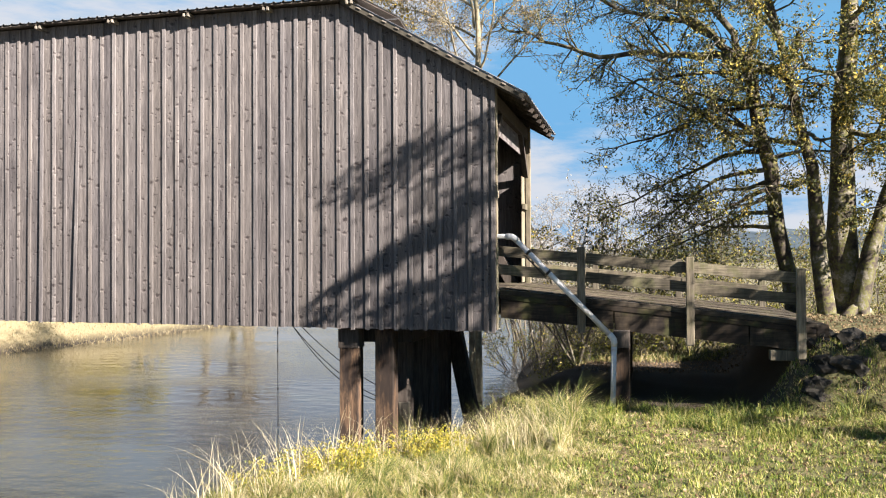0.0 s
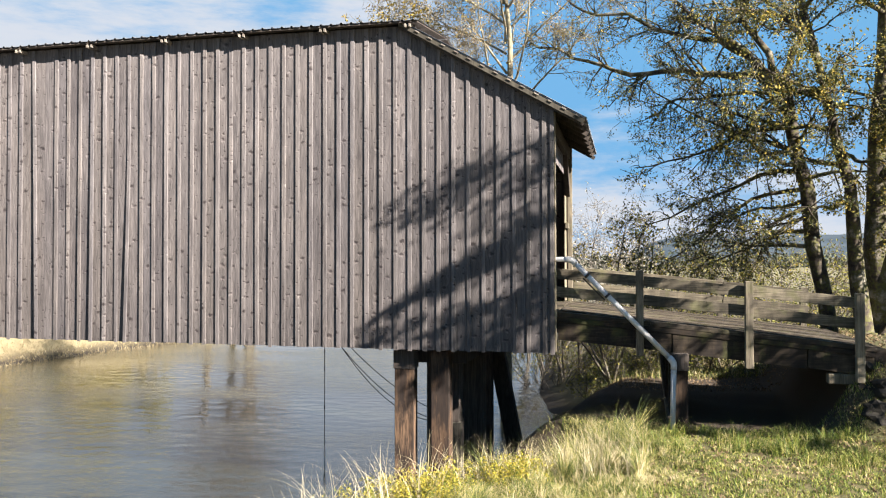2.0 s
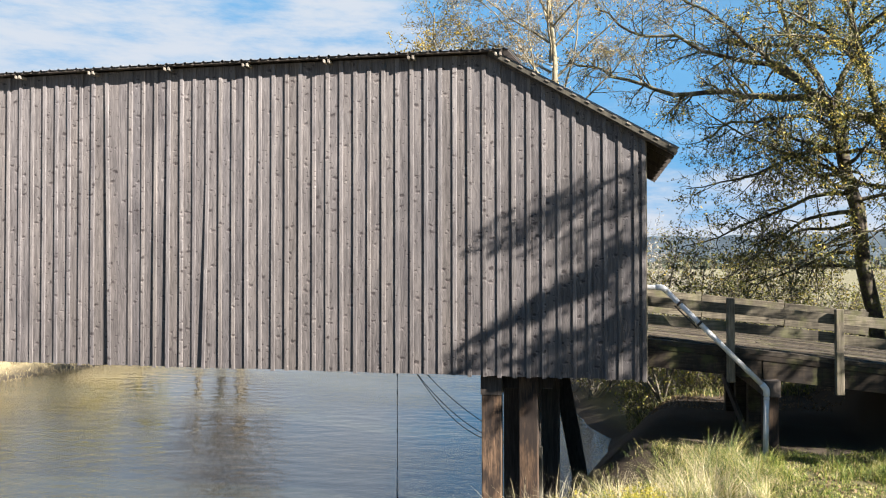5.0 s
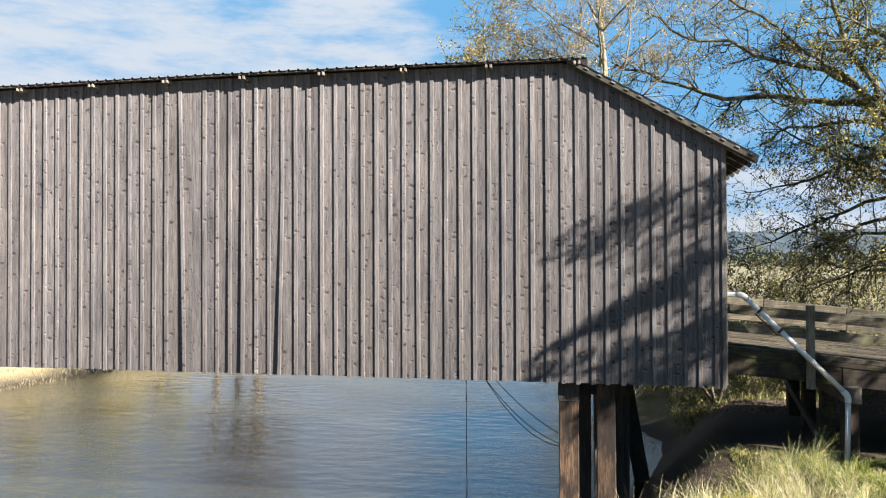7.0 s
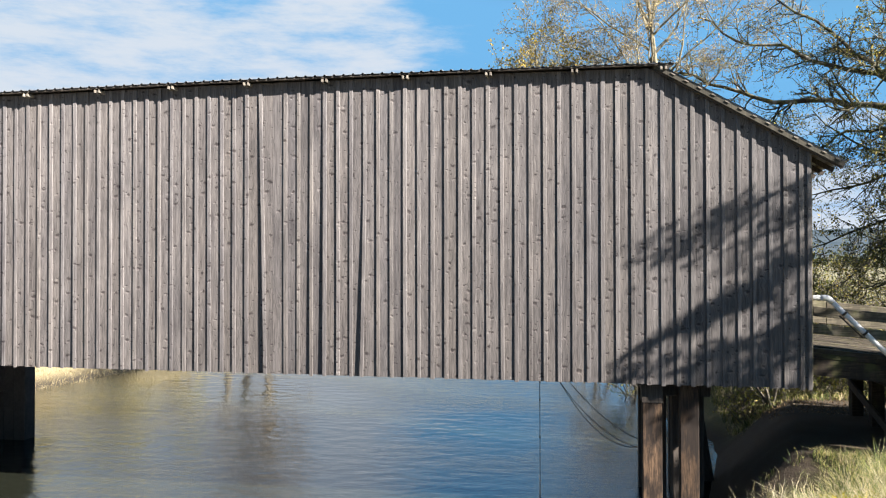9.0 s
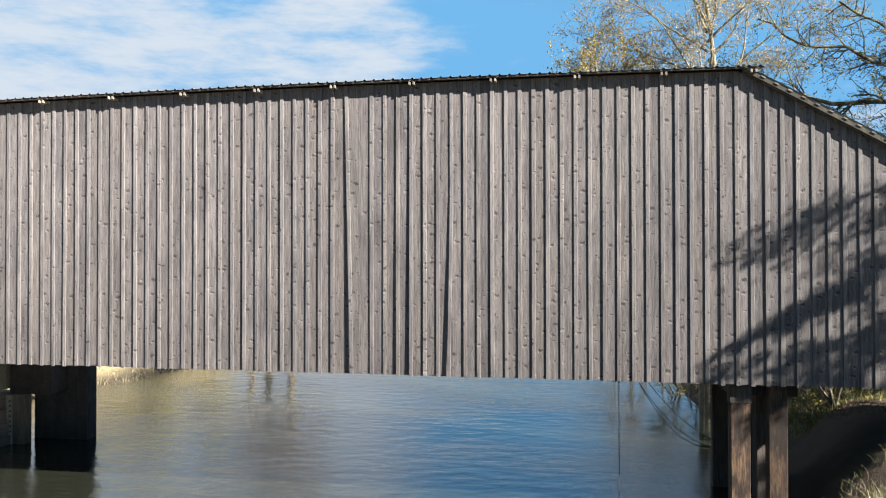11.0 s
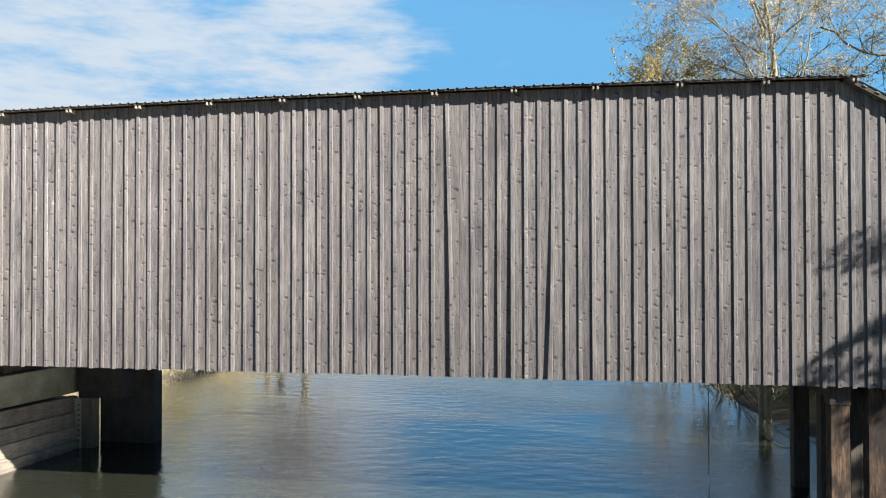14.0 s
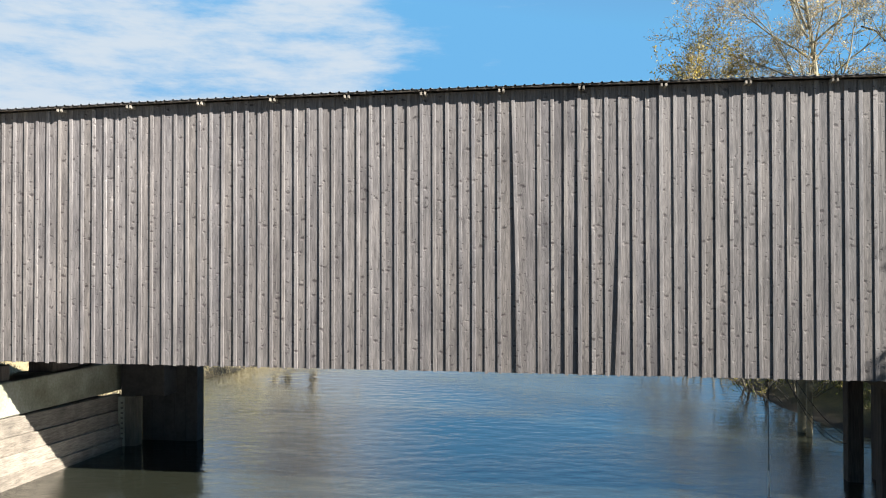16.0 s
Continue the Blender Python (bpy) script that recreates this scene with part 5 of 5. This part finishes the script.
def birches():
    spec = [(3.4, 1.7, 0.5, 0.04, 1, 0.1), (4.6, 0.8, 0.5, 0.02, 2, 0.08), (4.6, 0.36, 0.5, 0.0, 2, 0.075)]
    for seed, x, y, fork, top, n in ((2, -4.75, 27.0, 9.9, 18.4, 17), (9, -8.3, 26.2, 9.9, 13.6, 24)):
        p = Plant(seed)
        gold = seed == 9
        r = 0.11 if gold else 0.19
        head = p.path((x, y, 1.2), (0.02, 0, 1), fork - 1.2, 0.03, 0.02, 6)[-1]
        foot = V((-4.62, y + 0.8, 0.0))          # rooted in the shallows at the river's edge, leaning out higher up
        foot.z = height(foot.x, foot.y) - 0.2
        stem = []
        for k in range(11):
            q = foot.lerp(head, smooth((k / 10 - 0.28) / 0.72))
            stem.append(V((q.x, q.y, foot.z + (head.z - foot.z) * k / 10)))
        p.limb(stem, r, r * 0.75, 9)
        lead = p.path(stem[-1], (0.05, 0, 1), top - fork, 0.06, 0.03, 9)
        p.limb(lead, r * 0.6, 0.02, 7)
        p.grow(lead, r * 0.3, 0, spec)
        for k in range(n):
            a = k * 2.4 + seed
            at = stem[-2].lerp(lead[5], (k / n))
            b = p.path(at, (math.cos(a) * 0.85, math.sin(a) * 0.5, 0.7), (top - fork) * 0.62 * (1.15 - 0.5 * k / n), 0.10, 0.02, 8)
            p.limb(b, r * 0.26, 0.009, 5)
            p.grow(b, r * 0.2, 0, spec if not gold else [(4.4, 1.0, 0.5, 0.03, 3, 0.10), (5.0, 0.4, 0.5, 0.0, 4, 0.095)])
        p.finish("birch_tree", "pale-barked slender tree with thin pinkish autumn twigs" if not gold else "small tree with golden autumn leaves", "tree", "trees behind the bridge", None, M_BIRCH, M_GOLD if gold else M_PINK, "few faded leaves")
    # a pale willow thicket far behind the ramp
    for seed, x, y, top in ((24, -3.4, 38.0, 8.0), (25, -5.0, 46.0, 9.0), (26, -6.4, 54.0, 9.5), (27, -2.2, 34.0, 6.5)):
        p = Plant(seed)
        for k in range(7):
            a = k * 0.9
            b = p.path((x + math.cos(a), y + math.sin(a), height(x + math.cos(a), y + math.sin(a)) - 0.1), (math.cos(a) * 0.3, math.sin(a) * 0.3, 1), top * p.rng.uniform(0.6, 0.9), 0.08, 0.02, 7)
            p.limb(b, 0.07, 0.012, 5)
            p.grow(b, 0.035, 0, [(3.2, 2.0, 0.5, 0.03, 2, 0.10), (4.0, 0.9, 0.5, 0.0, 4, 0.10)])
        p.finish("willow_tree", "pale half-bare willow thicket across the meadow", "tree", "willows", None, M_TWIG, M_PALE, "whitish faded leaves")


def far_grove():
    """Bare tall trees upstream; the river mirrors them."""
    for k, (x, y, top) in enumerate(((-41, 80, 17), (-38, 78, 19), (-36.5, 74, 18), (-39.5, 72, 16), (-52, 70, 7.5), (-47, 66, 6), (-45, 62, 5.5), (-39, 60, 4.5), (-41, 54, 4.5), (-42, 48, 4), (-44, 42, 4))):
        p = Plant(50 + k)
        stem = p.path((x, y, height(x, y) - 0.2), (0, 0, 1), top, 0.03, 0.02, 8)
        p.limb(stem, 0.4, 0.06, 6)
        spec = [(1.8, 2.6, 0.5, 0.05, 6, 0.42), (2.4, 1.2, 0.5, 0.0, 8, 0.42)] if top < 12 else [(1.6, 2.6, 0.5, 0.05, 3, 0.34), (2.2, 1.2, 0.5, 0.0, 3, 0.34)]
        for j in range(12):
            a = j * 2.4
            b = p.path(stem[2 + j % 6], (math.cos(a), math.sin(a), 0.7), top * 0.24, 0.08, 0.03, 6)
            p.limb(b, 0.12, 0.03, 4)
            p.grow(b, 0.1, 0, spec)
        if top > 12:
            p.finish("grove_tree", "tall grey half-bare tree on the far bank", "tree", "far grove", None, M_TWIG, M_FADED, "thin faded leaves")
        else:
            p.finish("grove_tree", "low olive-gold tree on the far bank", "tree", "far grove", None, M_TWIG, M_OLIVE, "olive and gold leaves")


def far_woods():
    """A dark line of woods at the foot of the hills."""
    p = Plant(44)
    for k in range(150):
        a = radians(p.rng.uniform(-6, 34))
        d = p.rng.uniform(420, 520)
        x, y, top = math.sin(a) * d, math.cos(a) * d, p.rng.uniform(4.0, 9.5)
        for _ in range(34):
            q = V((x + p.rng.gauss(0, 2.6), y + p.rng.gauss(0, 2.6), 0.8 + top * p.rng.random() ** 0.8))
            p.leaf(q, p.rng.uniform(1.6, 3.2))
    tagged(new("far_woods", mesh_of("far_woods", p.lv, p.lf, M_WOODS)), "dark line of far woods at the foot of the hills", "trees", kind="stuff")


def bush(seed, x, y, w, h, leaf_mat, label, leaves=2600):
    p = Plant(seed)
    for k in range(16):
        a = p.rng.uniform(0, math.tau)
        q = V((x + math.cos(a) * w * 0.3 * p.rng.random(), y + math.sin(a) * w * 0.3 * p.rng.random(), 0))
        q.z = height(q.x, q.y) - 0.05
        b = p.path(q, (math.cos(a) * 0.7, math.sin(a) * 0.7, 0.9), h * p.rng.uniform(0.7, 1.3), 0.14, -0.04, 7)
        p.limb(b, 0.022, 0.006, 4)
        p.grow(b, 0.02, 0, [(4.0, 0.6, 0.6, 0.0, 3, 0.085), (5.0, 0.28, 0.6, 0.0, int(leaves / 900), 0.08)])
    p.finish("bush", label, "bush", "bushes on the bank", None, M_TWIG, leaf_mat, "small autumn leaves")


def shrub():
    p = Plant(61)
    for way, length in (((-0.5, 0.1, 1), 4.4), ((-0.2, -0.1, 1), 4.6), ((0.15, 0.1, 1), 4.5), ((-0.35, 0.3, 1), 4.2), ((0.40, -0.1, 1), 4.2)):
        b = p.path((-1.0, 25.2, height(-1.0, 25.2) - 0.1), way, length + 0.6, 0.09, -0.02, 8)
        p.limb(b, 0.05, 0.012, 5)
        p.grow(b[4:], 0.035, 0, [(5.0, 1.0, 0.75, -0.05, 1, 0.1), (5.0, 0.45, 0.6, 0.0, 4, 0.09), (5.0, 0.22, 0.6, 0.0, 4, 0.085)])
    p.finish("shrub", "green leafy shrub growing beside the bridge end", "shrub", "", None, M_TWIG, M_LEAF, "green leaves")


maples()
shrub()
shade_tree()
birches()
far_grove()
far_woods()
for n, (x, y, w, h) in enumerate(((-1.1, 26.0, 2.0, 1.2), (0.3, 25.8, 2.4, 1.2), (2.3, 26.3, 2.6, 1.2), (-0.4, 29.0, 3.0, 2.4), (4.5, 29.5, 3.0, 1.6), (8.5, 28.5, 3.0, 1.5), (1.8, 31.5, 3.2, 1.8), (3.4, 27.8, 2.6, 1.5), (6.4, 30.5, 3.0, 1.6), (0.9, 28.2, 2.6, 1.5), (11.0, 30.0, 3.2, 1.8), (10.0, 26.8, 2.6, 1.3), (0.2, 29.8, 3.0, 2.9), (2.6, 33.0, 3.4, 2.6), (-3.2, 33.0, 3.0, 2.6), (13.5, 33, 3.5, 2.0), (5.5, 34, 3.5, 1.6), (-0.7, 26.2, 2.2, 1.3), (-4.3, 36.0, 3.2, 3.0))):
    bush(70 + n, x, y, w, h * (2.2 if x > 0 and y > 26 else 1.0), M_BUSH, "tangled low bush with olive and yellow leaves")


# ---- grass, litter, rocks ----
def blades(name, label, count, where, tall, wide, mat, seed, bend=0.5, segs=3):
    """Curved blades of grass as one piece of stuff. where(rng) gives x, y and a size factor."""
    rng, verts, faces = random.Random(seed), [], []
    for _ in range(count):
        got = where(rng)
        if got is None:
            continue
        x, y, s = got
        z = height(x, y) - 0.02
        a, lean = rng.uniform(0, math.tau), rng.uniform(0.1, 1.0) * bend
        turn = rng.gauss(0, 0.9) if segs > 2 else 0.0
        h, w = tall * s * rng.uniform(0.45, 1.3), wide * rng.uniform(0.6, 1.4)
        dx, dy, b = math.cos(a), math.sin(a), len(verts)
        for k in range(segs + 1):
            t = k / segs
            o = lean * h * t * t
            ca, sa = math.cos(a + turn * t), math.sin(a + turn * t)
            px, py, pz, half = x + ca * o, y + sa * o, z + h * (t - 0.35 * lean * t * t), w * (1 - t) ** 0.7 / 2
            if k < segs:
                verts += [(px - dy * half, py + dx * half, pz), (px + dy * half, py - dx * half, pz)]
            else:
                verts.append((px, py, pz))
        for k in range(segs - 1):
            faces.append((b + 2 * k, b + 2 * k + 1, b + 2 * k + 3, b + 2 * k + 2))
        faces.append((b + 2 * segs - 2, b + 2 * segs - 1, b + 2 * segs))
    tagged(new(name, mesh_of(name, verts, faces, mat)), label, "grass", kind="stuff")


def on_lawn(rng):
    x, y = rng.uniform(-4.5, 9.0), rng.uniform(8.5, 17.2)
    if x - between(RIGHT_BANK, y) < 2.6:
        return None
    c = noise.noise((x * 4.0, y * 4.0, 2.0))
    if c < -0.25 - 0.3 * rng.random():
        return None
    return x, y, 0.85 + 0.5 * noise.noise((x * 0.8, y * 0.8, 2.0)) + 0.7 * c


def on_bank(rng):
    y = rng.uniform(8.5, 17.2)
    d = rng.uniform(0.15, 8.6)
    x = between(RIGHT_BANK, y) + d
    if x > 1.4 - 1.6 * rng.random() or x < -7.4:
        return None
    if d < 1.3 and y < 13.5 and rng.random() < 0.85:
        return None
    clump = noise.noise((x * 0.9, y * 0.9, 7.0)) + 0.5 * noise.noise((x * 2.3, y * 2.3, 3.0))
    if clump < -0.35 or noise.noise((x * 3.4, y * 3.4, 9.0)) < -0.12 - 0.3 * rng.random() or (y > 14.2 and x < -1.9 and rng.random() < 0.85):
        return None
    inland = smooth((x + 1.6) / 2.8)
    tangle = 0.3 * smooth((y - 13.4) / 1.0) * smooth((x + 3.2) / 1.0) * (1 - smooth((x - 0.2) / 0.6))
    return x, y, (1.0 + 0.6 * clump) * (1 - 0.74 * inland) + tangle


def on_edge(rng):
    """Clumps of stalks along the brink."""
    y = rng.uniform(9.5, 16.0)
    x = between(RIGHT_BANK, y) + rng.uniform(0.1, 2.6)
    if noise.noise((x * 1.6, y * 1.6, 11.0)) < 0.05 or x < -7.8:
        return None
    return x, y, 1.0


def before_piles(rng):
    """Stalks standing against the dark under the bridge end."""
    x, y = rng.uniform(-4.4, -0.5), rng.uniform(12.8, 15.2)
    if noise.noise((x * 1.9, y * 1.9, 21.0)) < 0.0:
        return None
    return x, y, 1.0


def tufted(rng):
    """Rank tufts along the foot of the ramp."""
    x, y = rng.uniform(-1.2, 9.0), rng.uniform(14.2, 16.75)
    c = noise.noise((x * 1.7, y * 1.7, 5.0))
    if c < 0.02:
        return None
    return x, y, 0.5 + 1.1 * c


def on_far_bank(rng):
    y = rng.uniform(24, 75)
    x = between(LEFT_BANK, y) - rng.uniform(0.2, 9.0)
    return x, y, 1.0


def under_ramp(rng):
    x, y = rng.uniform(-2.0, 12.0), rng.uniform(24.6, 36.0)
    return x, y, 0.8 + 0.6 * noise.noise((x, y, 1.0))


blades("lawn_grass", "short green lawn grass with dry blades", 150000, on_lawn, 0.11, 0.015, M_LAWN, 1, 1.2, 2)
blades("lawn_tufts", "rank green grass tufts at the foot of the ramp", 26000, tufted, 0.42, 0.011, M_LAWN, 6, 1.4, 3)
blades("bank_grass", "matted dry yellow-green grass on the river bank", 90000, on_bank, 0.24, 0.010, M_STRAW, 2, 1.9, 3)
blades("tall_stalks", "tall bleached grass stalks leaning over the bank", 2400, on_edge, 1.05, 0.012, M_STALK, 12, 0.9, 5)
blades("standing_stalks", "upright straw stalks and seed heads before the piles", 1700, before_piles, 0.85, 0.012, M_STALK, 14, 0.9, 5)
blades("far_bank_grass", "straw-coloured grass on the far bank", 34000, on_far_bank, 0.24, 0.03, M_BLEACHED, 3, 1.6, 2)
blades("meadow_grass", "rank green and yellow grass beyond the ramp", 30000, under_ramp, 0.42, 0.016, M_STRAW, 4, 1.2, 3)


def tussocks():
    """Arching tufts of rank grass, each of its own size, standing apart on the bank."""
    rng, verts, faces = random.Random(31), [], []
    made = 0
    while made < 330:
        y = rng.uniform(9.5, 16.4)
        x = between(RIGHT_BANK, y) + rng.uniform(1.2, 7.0)
        inland = smooth((x + 2.4) / 2.6)
        if x > 0.6 or x < -5.4 or (y > 14.2 and x < -1.9 and rng.random() < 0.8) or rng.random() < inland * 0.75:
            continue
        made += 1
        tall = rng.uniform(0.20, 0.52) * (1 - 0.55 * inland)
        if y > 13.0 and -4.3 < x < -0.2 and rng.random() < 0.6:
            tall = rng.uniform(0.55, 1.0)
        lay, fan = rng.uniform(0, math.tau), rng.uniform(0.05, 0.16)
        for _ in range(rng.randrange(70, 150)):
            a = rng.uniform(0, math.tau)
            bx, by = x + math.cos(a) * fan * rng.random(), y + math.sin(a) * fan * rng.random()
            out = rng.uniform(0.15, 1.1)
            dx, dy = math.cos(a) * out + 0.45 * math.cos(lay), math.sin(a) * out + 0.45 * math.sin(lay)
            h, w, z = tall * rng.uniform(0.4, 1.2), rng.uniform(0.005, 0.011), height(bx, by) - 0.02
            kink, b = rng.gauss(0, 0.35), len(verts)
            for k in range(5):
                t = k / 4
                o = h * 0.75 * t * t
                px, py = bx + (dx - dy * kink * t) * o, by + (dy + dx * kink * t) * o
                pz = z + h * (t - 0.42 * out * t * t)
                half = w * (1 - t) ** 0.7 / 2
                verts += [(px - half, py, pz), (px + half, py + half * 0.6, pz)] if k < 4 else [(px, py, pz)]
            faces += [(b + 2 * k, b + 2 * k + 1, b + 2 * k + 3, b + 2 * k + 2) for k in range(3)] + [(b + 6, b + 7, b + 8)]
    tagged(new("grass_tussocks", mesh_of("grass_tussocks", verts, faces, M_STRAW)), "arching tussocks of straw and green grass on the bank", "grass", kind="stuff")


tussocks()


def forbs():
    """Yellow-green leafy weeds in patches on the bank."""
    p = Plant(77)
    for cx, cy, r in ((-3.6, 12.8, 0.7), (-2.9, 13.5, 0.8), (-4.4, 11.8, 0.6), (-2.4, 12.8, 0.6), (-5.0, 11.0, 0.7), (-3.5, 11.6, 0.6), (-2.3, 14.1, 0.5), (-4.3, 13.0, 0.5)):
        for _ in range(110):
            x, y = p.rng.gauss(cx, r * 0.5), p.rng.gauss(cy, r * 0.5)
            base = V((x, y, height(x, y)))
            h = p.rng.uniform(0.3, 0.68)
            tip = base + V((p.rng.gauss(0, 0.12), p.rng.gauss(0, 0.12), h))
            for k in range(20):
                p.leaf(base.lerp(tip, p.rng.uniform(0.3, 1.0)) + V((p.rng.gauss(0, 0.035), p.rng.gauss(0, 0.035), 0)), p.rng.uniform(0.02, 0.048))
    tagged(new("bank_weeds", mesh_of("bank_weeds", p.lv, p.lf, M_FORB)), "yellow-green leafy weeds among the bank grass", "plants", kind="stuff")


forbs()


def litter():
    p = Plant(90)
    for n in range(26000):
        x, y = 10.0 - 11.5 * p.rng.random() ** 1.0, 9.5 + 20.5 * p.rng.random() ** 0.75
        if n % 3 == 0:              # drifts at the foot of the bank beside the ramp
            x, y = p.rng.gauss(6.6, 1.7), p.rng.gauss(15.6, 0.9)
        if 16.9 < y < 22.0 and x < 4.5:
            continue
        p.leaf(V((x, y, height(x, y) + 0.03)), p.rng.uniform(0.035, 0.075))
    tagged(new("leaf_litter", mesh_of("leaf_litter", p.lv, p.lf, M_LITTER)), "brown fallen leaves scattered on the grass", "leaves", kind="stuff")


litter()


def rock(x, y, z, sx, sy, sz, seed):
    bm = bmesh.new()
    bmesh.ops.create_icosphere(bm, subdivisions=3, radius=1.0)
    for v in bm.verts:
        n = v.co.normalized()
        k = 1 + 0.45 * noise.noise(n * 1.6 + V((seed, 0, 0))) + 0.2 * noise.noise(n * 3.4 + V((0, seed, 0))) + 0.12 * noise.noise(n * 9 + V((0, 0, seed)))
        v.co = V((n.x * sx * k, n.y * sy * k, max(n.z * sz * k, -sz * 0.7)))
    ob = thing("boulder", "rough boulder banking the ramp end, darkened for tree shade", "rock", "boulders", (x, y, z))
    part("stone", bm, M_ROCK, ob)


rocks = random.Random(17)
for n in range(27):
    x, row = 4.22 + (n % 9) * 0.62 + rocks.uniform(-0.12, 0.12), n // 9
    k = rocks.uniform(0.8, 1.3)
    y = 17.12 - row * 0.24 + rocks.uniform(-0.08, 0.08)
    rock(x, y, 2.34 - row * 0.42, 0.34 * k, 0.28 * k, 0.23 * k, n * 3.1)
